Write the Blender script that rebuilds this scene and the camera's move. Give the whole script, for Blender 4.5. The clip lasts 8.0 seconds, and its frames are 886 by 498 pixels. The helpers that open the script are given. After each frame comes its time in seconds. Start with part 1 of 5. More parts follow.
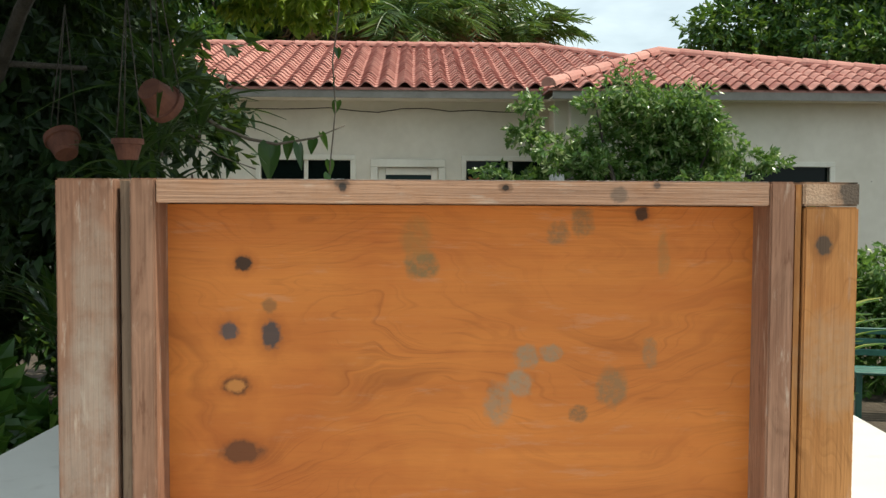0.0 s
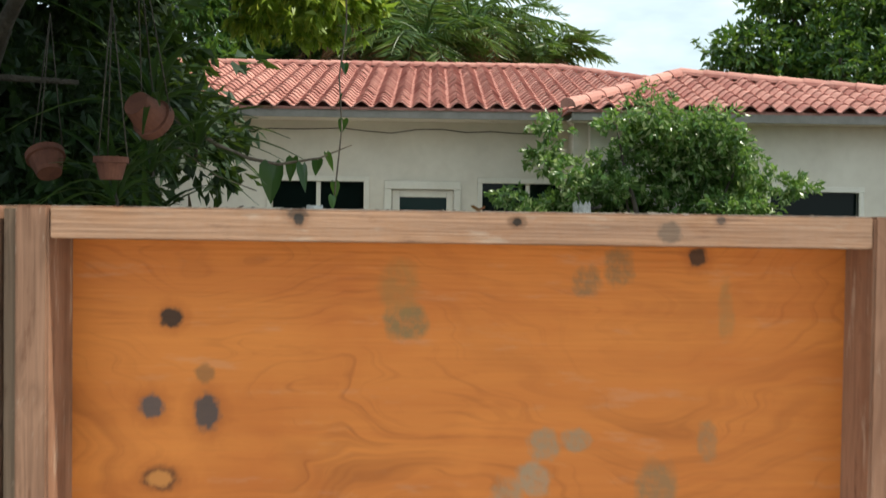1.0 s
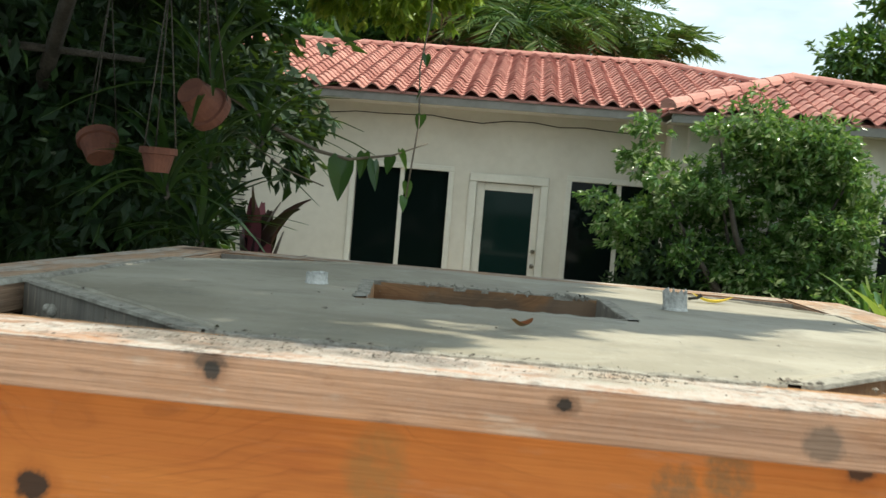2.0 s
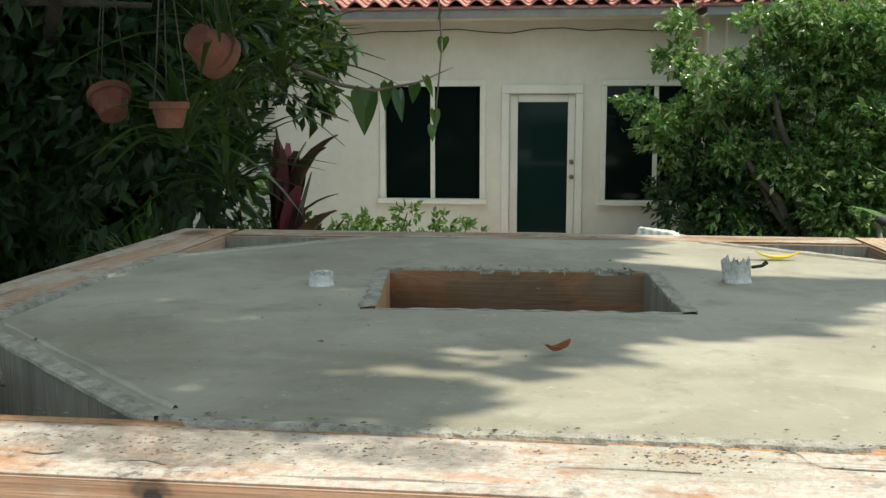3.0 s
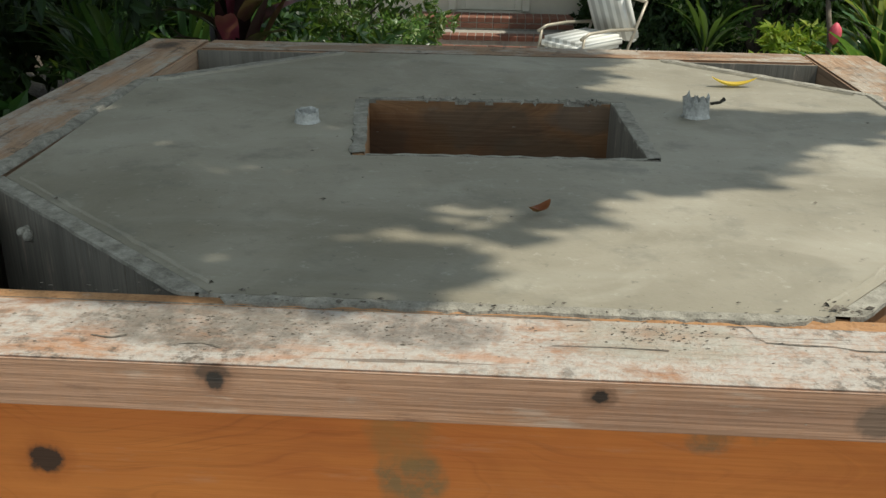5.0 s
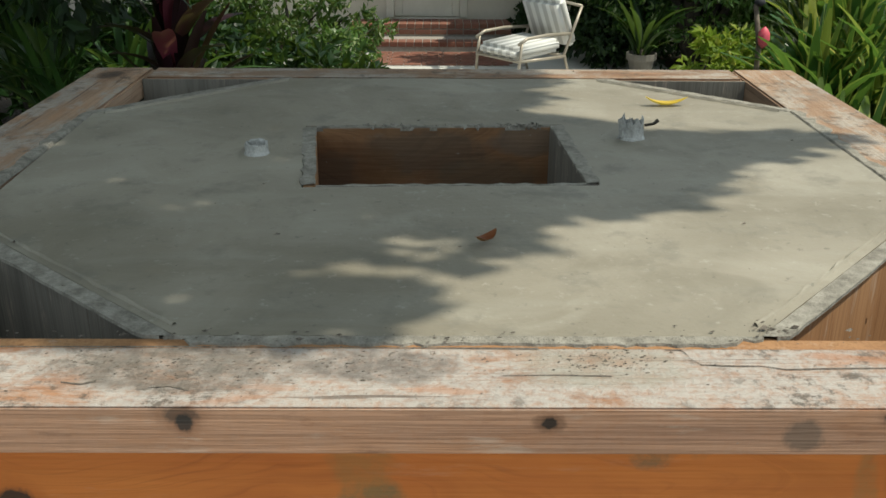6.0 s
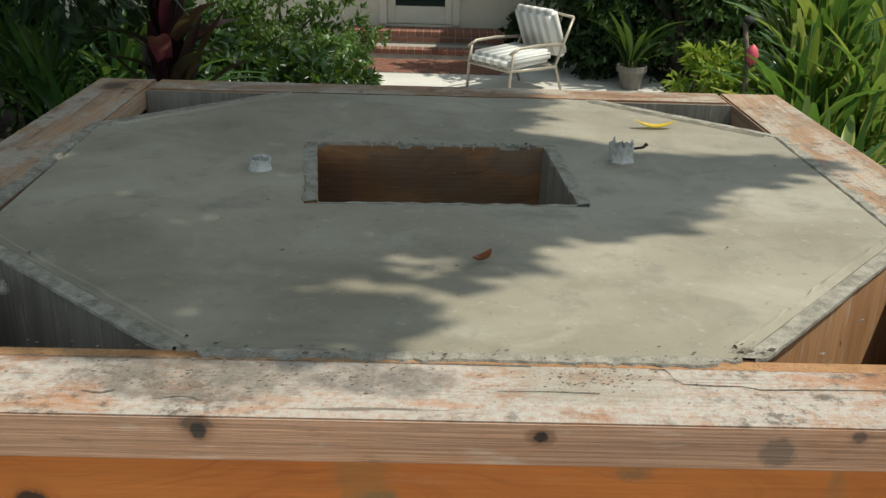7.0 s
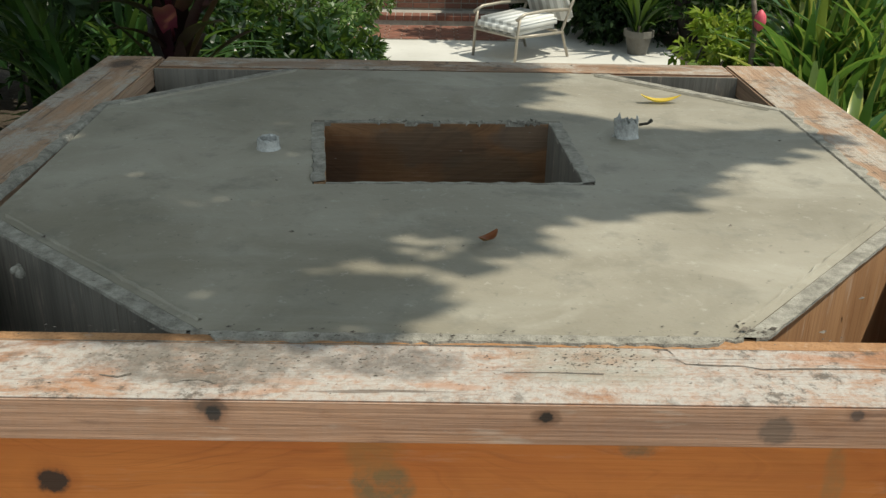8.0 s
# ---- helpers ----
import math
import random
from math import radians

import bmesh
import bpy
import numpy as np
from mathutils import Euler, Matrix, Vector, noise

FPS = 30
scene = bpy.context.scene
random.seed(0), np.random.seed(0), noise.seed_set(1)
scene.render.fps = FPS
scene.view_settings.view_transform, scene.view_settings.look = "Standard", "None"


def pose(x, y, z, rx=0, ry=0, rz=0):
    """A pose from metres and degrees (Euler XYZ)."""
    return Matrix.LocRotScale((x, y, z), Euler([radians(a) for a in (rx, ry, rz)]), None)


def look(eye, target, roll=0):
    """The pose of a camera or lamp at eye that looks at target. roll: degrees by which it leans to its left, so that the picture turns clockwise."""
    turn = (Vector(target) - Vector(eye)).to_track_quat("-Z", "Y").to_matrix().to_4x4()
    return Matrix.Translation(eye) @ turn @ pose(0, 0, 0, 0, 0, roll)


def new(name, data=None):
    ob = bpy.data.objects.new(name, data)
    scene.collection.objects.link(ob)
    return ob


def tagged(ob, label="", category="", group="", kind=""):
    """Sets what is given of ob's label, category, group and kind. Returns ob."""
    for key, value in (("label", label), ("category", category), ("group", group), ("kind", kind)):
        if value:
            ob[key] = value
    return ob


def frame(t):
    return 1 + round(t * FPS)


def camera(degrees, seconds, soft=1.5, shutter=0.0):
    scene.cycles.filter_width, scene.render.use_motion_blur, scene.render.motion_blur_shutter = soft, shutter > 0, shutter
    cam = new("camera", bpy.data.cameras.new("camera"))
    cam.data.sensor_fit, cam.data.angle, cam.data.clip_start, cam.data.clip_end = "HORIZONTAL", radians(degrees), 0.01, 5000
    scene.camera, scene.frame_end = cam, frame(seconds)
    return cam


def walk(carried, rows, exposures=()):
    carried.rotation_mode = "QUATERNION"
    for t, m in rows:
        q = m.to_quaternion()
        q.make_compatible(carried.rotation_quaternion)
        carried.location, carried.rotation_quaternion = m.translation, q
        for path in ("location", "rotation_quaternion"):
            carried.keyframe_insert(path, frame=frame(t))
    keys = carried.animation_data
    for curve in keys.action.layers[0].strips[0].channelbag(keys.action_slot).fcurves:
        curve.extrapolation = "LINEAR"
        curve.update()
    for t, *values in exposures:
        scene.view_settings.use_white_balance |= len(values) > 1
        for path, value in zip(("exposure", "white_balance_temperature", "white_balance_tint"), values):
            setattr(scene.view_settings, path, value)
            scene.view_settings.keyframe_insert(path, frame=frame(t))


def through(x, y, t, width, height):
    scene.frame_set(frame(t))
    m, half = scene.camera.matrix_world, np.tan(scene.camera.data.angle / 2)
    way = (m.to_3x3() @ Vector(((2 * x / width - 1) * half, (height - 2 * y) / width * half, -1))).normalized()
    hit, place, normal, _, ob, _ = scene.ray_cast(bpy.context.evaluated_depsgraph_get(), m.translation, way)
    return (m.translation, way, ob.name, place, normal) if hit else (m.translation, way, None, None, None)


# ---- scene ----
cam = camera(49.3, 8.0, soft=1.4, shutter=0.3)
PATH = [
    (0.00, (-0.062, -1.507, 1.913), (-0.003, 0.490, 1.819), 0.3),
    (0.50, (-0.024, -1.348, 1.918), (0.016, 0.650, 1.837), -0.4),
    (0.80, (-0.020, -1.210, 1.920), (0.012, 0.788, 1.839), 0.5),
    (1.00, (-0.019, -1.124, 1.933), (0.004, 0.875, 1.884), 0.8),
    (1.20, (-0.024, -1.021, 1.955), (-0.014, 0.979, 1.947), 1.5),
    (2.30, (0.052, -0.595, 2.103), (-0.160, 1.390, 1.987), 4.3),
    (2.50, (0.052, -0.555, 2.117), (-0.173, 1.429, 1.989), 2.7),
    (3.00, (0.046, -0.490, 2.150), (-0.186, 1.478, 1.876), -0.0),
    (3.20, (0.040, -0.475, 2.153), (-0.187, 1.478, 1.860), -0.1),
    (3.30, (0.036, -0.468, 2.154), (-0.200, 1.470, 1.771), 0.3),
    (3.40, (0.031, -0.461, 2.155), (-0.207, 1.462, 1.706), 0.6),
    (3.50, (0.025, -0.454, 2.157), (-0.218, 1.454, 1.611), 0.3),
    (4.00, (0.015, -0.452, 2.209), (-0.085, 1.405, 1.471), 1.3),
    (4.20, (0.012, -0.463, 2.216), (-0.078, 1.395, 1.482), 1.6),
    (5.30, (0.007, -0.565, 2.279), (-0.092, 1.271, 1.491), 0.4),
    (5.50, (0.008, -0.566, 2.285), (-0.059, 1.263, 1.479), 0.1),
    (6.00, (0.002, -0.577, 2.302), (0.012, 1.278, 1.552), 0.3),
    (6.50, (-0.011, -0.595, 2.315), (0.017, 1.274, 1.602), 1.0),
    (7.00, (-0.009, -0.615, 2.331), (0.027, 1.244, 1.593), 1.7),
    (7.50, (-0.010, -0.623, 2.349), (0.027, 1.215, 1.561), 1.3),
    (8.00, (-0.009, -0.624, 2.351), (0.013, 1.208, 1.548), 1.1),
]
walk(cam, [(t, look(eye, target, roll)) for t, eye, target, roll in PATH],
     exposures=[(0.0, 0.26, 7000, 3), (0.5, 0.44, 6950, 3), (1.2, 0.40, 6950, 3), (2.5, 0.47, 6880, -1), (3.5, 0.24, 6880, -1), (4.2, -0.21, 6930, 2), (5.5, -0.25, 6930, 3), (8.0, -0.20, 6930, 3)])

# ---------------------------------------------------------------- light
SUN = Vector((0.50, -0.10, 1.0)).normalized()      # direction from the place to the sun
world = bpy.data.worlds.new("sky_world")
scene.world = world
world.use_nodes = True
wn, wl = world.node_tree.nodes, world.node_tree.links
wn.clear()
sky = wn.new("ShaderNodeTexSky")
sky.sky_type, sky.sun_disc = "NISHITA", False
sky.sun_elevation = math.asin(SUN.z)
sky.sun_rotation = math.atan2(SUN.x, SUN.y)
sky.dust_density, sky.ozone_density = 1.0, 1.6
cl_co = wn.new("ShaderNodeTexCoord")
cl_map = wn.new("ShaderNodeMapping")
cl_map.inputs["Scale"].default_value = (1.0, 1.0, 3.0)
cl_noise = wn.new("ShaderNodeTexNoise")
cl_noise.inputs["Scale"].default_value, cl_noise.inputs["Detail"].default_value = 3.2, 6.0
cl_ramp = wn.new("ShaderNodeMapRange")
cl_ramp.inputs[1].default_value, cl_ramp.inputs[2].default_value = 0.34, 0.60
cl_ramp.inputs[3].default_value, cl_ramp.inputs[4].default_value = 0.30, 0.95
cl_mix = wn.new("ShaderNodeMixRGB")
cl_mix.inputs[2].default_value = (10.8, 12.6, 14.4, 1)
bg = wn.new("ShaderNodeBackground")
bg.inputs["Strength"].default_value = 0.086
wout = wn.new("ShaderNodeOutputWorld")
wl.new(cl_co.outputs["Generated"], cl_map.inputs[0])
wl.new(cl_map.outputs[0], cl_noise.inputs["Vector"])
wl.new(cl_noise.outputs[0], cl_ramp.inputs[0])
wl.new(cl_ramp.outputs[0], cl_mix.inputs[0])
wl.new(sky.outputs[0], cl_mix.inputs[1])
wl.new(cl_mix.outputs[0], bg.inputs[0])
wl.new(bg.outputs[0], wout.inputs[0])
sun_data = bpy.data.lights.new("sun", "SUN")
sun_data.energy, sun_data.angle, sun_data.color = 4.7, radians(0.55), (1.0, 0.95, 0.87)
sun = new("sun", sun_data)
sun.matrix_world = look(SUN * 60, (0, 0, 0))

# ---------------------------------------------------------------- helpers
rng = random.Random(7)
TOP = 1.95           # top of the wooden form above the lower patio
TERRACE = 1.0        # top of the terrace that the form stands on


def link_mesh(name, verts, faces, material, parent=None, label="", smooth=False):
    me = bpy.data.meshes.new(name)
    me.from_pydata([tuple(v) for v in verts], [], faces)
    me.materials.append(material)
    if smooth:
        me.polygons.foreach_set("use_smooth", [True] * len(me.polygons))
    me.update()
    ob = new(name, me)
    ob.parent = parent
    if label:
        tagged(ob, label)
    return ob


def part(name, bm, material, parent=None, label="", smooth=False):
    me = bpy.data.meshes.new(name)
    bm.normal_update()
    bm.to_mesh(me)
    bm.free()
    me.materials.append(material)
    if smooth:
        me.polygons.foreach_set("use_smooth", [True] * len(me.polygons))
    ob = new(name, me)
    ob.parent = parent
    if label:
        tagged(ob, label)
    return ob


def thing(name, label, category, at=(0, 0, 0), turn=0.0, group="", kind=""):
    ob = new(name)
    ob.empty_display_size = 0.1
    ob.matrix_world = pose(at[0], at[1], at[2], 0, 0, turn)
    return tagged(ob, label, category, group, kind)


def box(bm, lo, hi, bevel=0.0, seg=1, m=None):
    c = [(a + b) / 2 for a, b in zip(lo, hi)]
    s = [abs(b - a) for a, b in zip(lo, hi)]
    made = bmesh.ops.create_cube(bm, size=1.0, matrix=Matrix.Translation(c) @ Matrix.Diagonal((*s, 1)))["verts"]
    if bevel:
        edges = list({e for v in made for e in v.link_edges})
        made = bmesh.ops.bevel(bm, geom=edges, offset=bevel, segments=seg, affect="EDGES")["verts"]
    if m is not None:
        bmesh.ops.transform(bm, matrix=m, verts=list({v for v in made if v.is_valid}))
    return bm


def block(name, lo, hi, material, parent=None, label="", bevel=0.0, seg=1, m=None):
    return part(name, box(bmesh.new(), lo, hi, bevel, seg, m), material, parent, label)


def tube(points, radii, sides=8):
    """Verts and faces of a tapered tube along points."""
    verts, faces = [], []
    pts = [Vector(p) for p in points]
    side = Vector((1, 0, 0))
    for i, p in enumerate(pts):
        d = (pts[min(i + 1, len(pts) - 1)] - pts[max(i - 1, 0)]).normalized()
        side = (side - d * side.dot(d))
        if side.length < 1e-4:
            side = d.orthogonal()
        side.normalize()
        up = d.cross(side)
        for k in range(sides):
            a = 2 * math.pi * k / sides
            verts.append(p + (side * math.cos(a) + up * math.sin(a)) * radii[i])
    n = len(pts)
    for i in range(n - 1):
        for k in range(sides):
            a, b = i * sides + k, i * sides + (k + 1) % sides
            faces.append((a, b, b + sides, a + sides))
    faces.append(tuple(range(sides))[::-1])
    faces.append(tuple((n - 1) * sides + k for k in range(sides)))
    return verts, faces


def pipe(name, points, radius, material, parent=None, label="", sides=8):
    radii = radius if isinstance(radius, (list, tuple)) else [radius] * len(points)
    v, f = tube(points, radii, sides)
    return link_mesh(name, v, f, material, parent, label, smooth=True)


def lathe(profile, sides=24):
    """Verts and faces of a turned shape; profile of (radius, height)."""
    verts, faces = [], []
    for r, z in profile:
        for k in range(sides):
            a = 2 * math.pi * k / sides
            verts.append((r * math.cos(a), r * math.sin(a), z))
    for i in range(len(profile) - 1):
        for k in range(sides):
            a, b = i * sides + k, i * sides + (k + 1) % sides
            faces.append((a, b, b + sides, a + sides))
    faces.append(tuple(range(sides))[::-1])
    return verts, faces


def join(pieces):
    verts, faces = [], []
    for v, f in pieces:
        o = len(verts)
        verts += list(v)
        faces += [tuple(i + o for i in q) for q in f]
    return verts, faces


# ---------------------------------------------------------------- materials
class Shader:
    """A node material with a Principled surface and a few shortcuts."""

    def __init__(self, name, rough=0.7, metal=0.0, spec=0.5):
        self.mat = bpy.data.materials.new(name)
        self.mat.use_nodes = True
        self.n, self.l = self.mat.node_tree.nodes, self.mat.node_tree.links
        self.bsdf = self.n["Principled BSDF"]
        self.bsdf.inputs["Roughness"].default_value = rough
        self.bsdf.inputs["Metallic"].default_value = metal
        self.bsdf.inputs["Specular IOR Level"].default_value = spec
        self.co = self.n.new("ShaderNodeTexCoord").outputs["Object"]

    def scaled(self, scale, co=None):
        m = self.n.new("ShaderNodeMapping")
        m.inputs["Scale"].default_value = scale if isinstance(scale, tuple) else (scale,) * 3
        self.l.new(co or self.co, m.inputs[0])
        return m.outputs[0]

    def noise(self, scale, detail=4.0, co=None, rough=0.55, distortion=0.0):
        t = self.n.new("ShaderNodeTexNoise")
        t.inputs["Scale"].default_value, t.inputs["Detail"].default_value = 1.0, detail
        t.inputs["Roughness"].default_value, t.inputs["Distortion"].default_value = rough, distortion
        self.l.new(self.scaled(scale, co), t.inputs["Vector"])
        return t.outputs[0]

    def range(self, value, lo, hi, a=0.0, b=1.0):
        m = self.n.new("ShaderNodeMapRange")
        for i, x in enumerate((lo, hi, a, b)):
            m.inputs[i + 1].default_value = x
        self.l.new(value, m.inputs[0])
        return m.outputs[0]

    def math(self, op, a, b=0.0):
        m = self.n.new("ShaderNodeMath")
        m.operation = op
        for i, x in enumerate((a, b)):
            if isinstance(x, (int, float)):
                m.inputs[i].default_value = x
            else:
                self.l.new(x, m.inputs[i])
        return m.outputs[0]

    def mix(self, factor, a, b, mode="MIX"):
        m = self.n.new("ShaderNodeMixRGB")
        m.blend_type = mode
        for i, x in enumerate((factor, a, b)):
            if isinstance(x, (int, float)):
                m.inputs[i].default_value = x
            elif isinstance(x, tuple):
                m.inputs[i].default_value = (*x, 1)
            else:
                self.l.new(x, m.inputs[i])
        return m.outputs[0]

    def spot(self, at, radius, stretch=(1, 1, 1), soft=0.42, wobble=0.20):
        """1 inside a blot round a point of the object's own space, 0 outside."""
        off = self.n.new("ShaderNodeVectorMath")
        off.operation = "SUBTRACT"
        off.inputs[1].default_value = at
        self.l.new(self.co, off.inputs[0])
        length = self.n.new("ShaderNodeVectorMath")
        length.operation = "LENGTH"
        self.l.new(self.scaled(stretch, off.outputs[0]), length.inputs[0])
        rag = self.range(self.noise(1.5 / radius, 5.0), 0.3, 0.7, -wobble, wobble)
        d = self.math("ADD", self.math("DIVIDE", length.outputs["Value"], radius), rag)
        return self.range(d, 1.0 + soft / 2, 1.0 - soft / 2)

    def bump(self, height, strength=0.3, distance=0.01):
        b = self.n.new("ShaderNodeBump")
        b.inputs["Strength"].default_value, b.inputs["Distance"].default_value = strength, distance
        self.l.new(height, b.inputs["Height"])
        self.l.new(b.outputs[0], self.bsdf.inputs["Normal"])

    def colour(self, c):
        if isinstance(c, tuple):
            self.bsdf.inputs["Base Color"].default_value = (*c, 1)
        else:
            self.l.new(c, self.bsdf.inputs["Base Color"])
        return self

    def random(self):
        return self.n.new("ShaderNodeObjectInfo").outputs["Random"]

    def island(self):
        return self.n.new("ShaderNodeNewGeometry").outputs["Random Per Island"]


def plain(name, a, b, scale=8.0, rough=0.7, bump=0.15, metal=0.0, spec=0.4, dist=0.004):
    s = Shader(name, rough, metal, spec)
    n1, n2 = s.noise(scale, 5.0), s.noise(scale * 7, 3.0)
    s.colour(s.mix(s.range(s.math("ADD", s.math("MULTIPLY", n1, 0.7), s.math("MULTIPLY", n2, 0.3)), 0.35, 0.65), a, b))
    if bump:
        s.bump(n2, bump, dist)
    return s.mat


def timber(name, light, dark, along, marks=(), crust=0.0, grain=1.0, crust_colour=(0.48, 0.455, 0.425), rough=0.75, swirl=0.0, swirls=(), lines=0.42, wear=0.45):
    """Sawn wood with grain along an axis (0 x, 1 y, 2 z), knots and blots, growth figure and a crust of dried cement."""
    s = Shader(name, rough, 0.0, 0.25)
    st = [38.0 * grain] * 3
    st[along] = 1.6 * grain
    fine = [260.0] * 3
    fine[along] = 7.0
    wide = [7.0] * 3
    wide[along] = 0.9
    g1 = s.noise(tuple(st), 5.0, distortion=0.7)
    g2 = s.noise(tuple(fine), 2.0)
    g3 = s.noise(tuple(wide), 4.0, distortion=0.4)
    mixv = s.math("ADD", s.math("MULTIPLY", g1, 0.5), s.math("ADD", s.math("MULTIPLY", g3, 0.35), s.math("MULTIPLY", g2, 0.15)))
    col = s.mix(s.range(mixv, 0.36, 0.64), dark, light)
    col = s.mix(s.math("MULTIPLY", s.range(g2, 0.46, 0.62), lines), col, tuple(c * 0.62 for c in dark))
    if swirl:
        # growth lines that wander and bend round the knots
        sep = s.n.new("ShaderNodeSeparateXYZ")
        s.l.new(s.co, sep.inputs[0])
        across = sep.outputs[0 if along == 2 else 2]
        wander = [5.0] * 3
        wander[along] = 1.7
        phase = s.math("ADD", across, s.range(s.noise(tuple(wander), 3.0, rough=0.5), 0.2, 0.8, -0.16, 0.16))
        for at, radius in swirls:
            phase = s.math("ADD", phase, s.math("MULTIPLY", s.spot(at, radius, (0.8, 1, 1), 1.9, 0.02), 0.10))
        drawn = s.n.new("ShaderNodeCombineXYZ")
        s.l.new(phase, drawn.inputs[0])
        s.l.new(s.math("MULTIPLY", sep.outputs[along], 0.05), drawn.inputs[1])
        broad = s.noise(26.0, 3.0, drawn.outputs[0], rough=0.6)
        narrow = s.noise(110.0, 3.0, drawn.outputs[0], rough=0.6)
        fade = s.range(s.noise(3.5, 3.0), 0.36, 0.62, 0.15, 1.0)
        col = s.mix(s.math("MULTIPLY", s.range(broad, 0.50, 0.66), s.math("MULTIPLY", fade, swirl)), col, tuple(c * 0.62 for c in dark))
        col = s.mix(s.math("MULTIPLY", s.range(narrow, 0.54, 0.66), s.math("MULTIPLY", fade, swirl * 0.8)), col, tuple(c * 0.55 for c in dark))
        col = s.mix(s.range(s.noise(3.1, 4.0, distortion=0.6), 0.48, 0.70, 0.0, 0.42), col, (dark[0] * 0.85, dark[1] * 0.66, dark[2] * 0.6))
        col = s.mix(s.range(s.noise(5.7, 4.0), 0.56, 0.74, 0.0, 0.35), col, tuple(min(1.0, c * 1.15) for c in light))
    scrape = [46.0] * 3
    scrape[along] = 8.0
    worn = s.noise(tuple(scrape), 6.0, rough=0.7)
    col = s.mix(s.range(worn, 0.58, 0.68, 0.0, wear), col, (0.50, 0.40, 0.32))
    col = s.mix(s.range(worn, 0.42, 0.32, 0.0, wear * 1.4), col, (dark[0] * 0.6, dark[1] * 0.5, dark[2] * 0.45))
    if crust:
        lie = [16.0] * 3
        lie[along] = 7.0
        patch = s.noise(tuple(lie), 9.0, rough=0.72, distortion=0.25)
        speck = s.noise(120.0, 4.0, rough=0.7)
        sep = s.n.new("ShaderNodeSeparateXYZ")
        s.l.new(s.co, sep.inputs[0])
        upper = s.range(sep.outputs[2], TOP - 0.0022, TOP - 0.0004, 0.10, 1.0)
        f = s.math("MULTIPLY", s.range(patch, 0.60 - 0.26 * crust, 0.66 - 0.20 * crust), s.range(speck, 0.30, 0.55, 0.35, 1.0))
        col = s.mix(s.math("MULTIPLY", s.math("MULTIPLY", f, upper), 0.85), col, crust_colour)
        dirt = s.range(s.noise(48.0, 9.0, rough=0.78), 0.52, 0.60)
        zone = s.range(s.noise(6.0, 4.0), 0.42, 0.58, 0.08, 1.0)
        col = s.mix(s.math("MULTIPLY", s.math("MULTIPLY", s.math("MULTIPLY", dirt, zone), upper), 0.8), col, (0.10, 0.085, 0.07))
        thin = [150.0] * 3
        thin[along] = 3.5
        split = s.range(s.noise(tuple(thin), 3.0, distortion=0.3), 0.655, 0.70)
        col = s.mix(s.math("MULTIPLY", s.math("MULTIPLY", split, upper), 0.75), col, (0.12, 0.09, 0.07))
        cloud = s.range(s.noise(tuple(lie[i] * 0.6 for i in range(3)), 4.0), 0.52, 0.70)
        col = s.mix(s.math("MULTIPLY", s.math("MULTIPLY", cloud, upper), 0.45), col, (0.27, 0.235, 0.20))
        bare = s.range(s.noise((9.0, 30.0, 30.0) if along == 0 else (30.0, 9.0, 30.0), 6.0), 0.60, 0.68)
        col = s.mix(s.math("MULTIPLY", s.math("MULTIPLY", bare, upper), 0.5), col, (light[0] * 0.95, light[1] * 0.80, light[2] * 0.68))
        s.bump(s.math("ADD", s.math("MULTIPLY", s.math("MULTIPLY", patch, upper), 1.2), s.math("ADD", g2, s.math("MULTIPLY", speck, upper))), 0.6, 0.005)
    else:
        s.bump(s.math("ADD", g1, g2), 0.35, 0.003)
    for at, radius, stretch, tone, amount in marks:
        mottled = s.range(s.noise(1.9 / radius, 5.0, rough=0.7), 0.34, 0.56, 0.35, 1.0) if radius > 0.0135 and tone[0] > 0.12 else 1.0
        col = s.mix(s.math("MULTIPLY", s.math("MULTIPLY", s.spot(at, radius, stretch), amount), mottled), col, tone)
        if tone[0] < 0.12:      # a knot has a reddish rim
            col = s.mix(s.math("MULTIPLY", s.math("SUBTRACT", s.spot(at, radius * 1.5, stretch, 0.9), s.spot(at, radius, stretch)), 0.4), col, (dark[0] * 0.55, dark[1] * 0.45, dark[2] * 0.4))
    return s.colour(col).mat


def leafy(name, a, b, c, rough=0.45, through=0.35, single=False):
    """Leaves: colour by island, light passing through."""
    s = Shader(name, rough, 0.0, 0.4)
    r = s.random() if single else s.island()
    col = s.mix(s.range(r, 0.0, 0.6), a, b)
    col = s.mix(s.range(r, 0.72, 1.0, 0.0, 1.0), col, c)
    col = s.mix(s.range(s.noise(2.2, 2.0), 0.35, 0.7, 0.0, 0.4), col, a)
    s.colour(col)
    tr = s.n.new("ShaderNodeBsdfTranslucent")
    s.l.new(s.mix(0.5, col, (0.20, 0.30, 0.03), "ADD"), tr.inputs[0])
    mx = s.n.new("ShaderNodeMixShader")
    mx.inputs[0].default_value = through
    s.l.new(s.bsdf.outputs[0], mx.inputs[1])
    s.l.new(tr.outputs[0], mx.inputs[2])
    s.l.new(mx.outputs[0], s.n["Material Output"].inputs[0])
    return s.mat

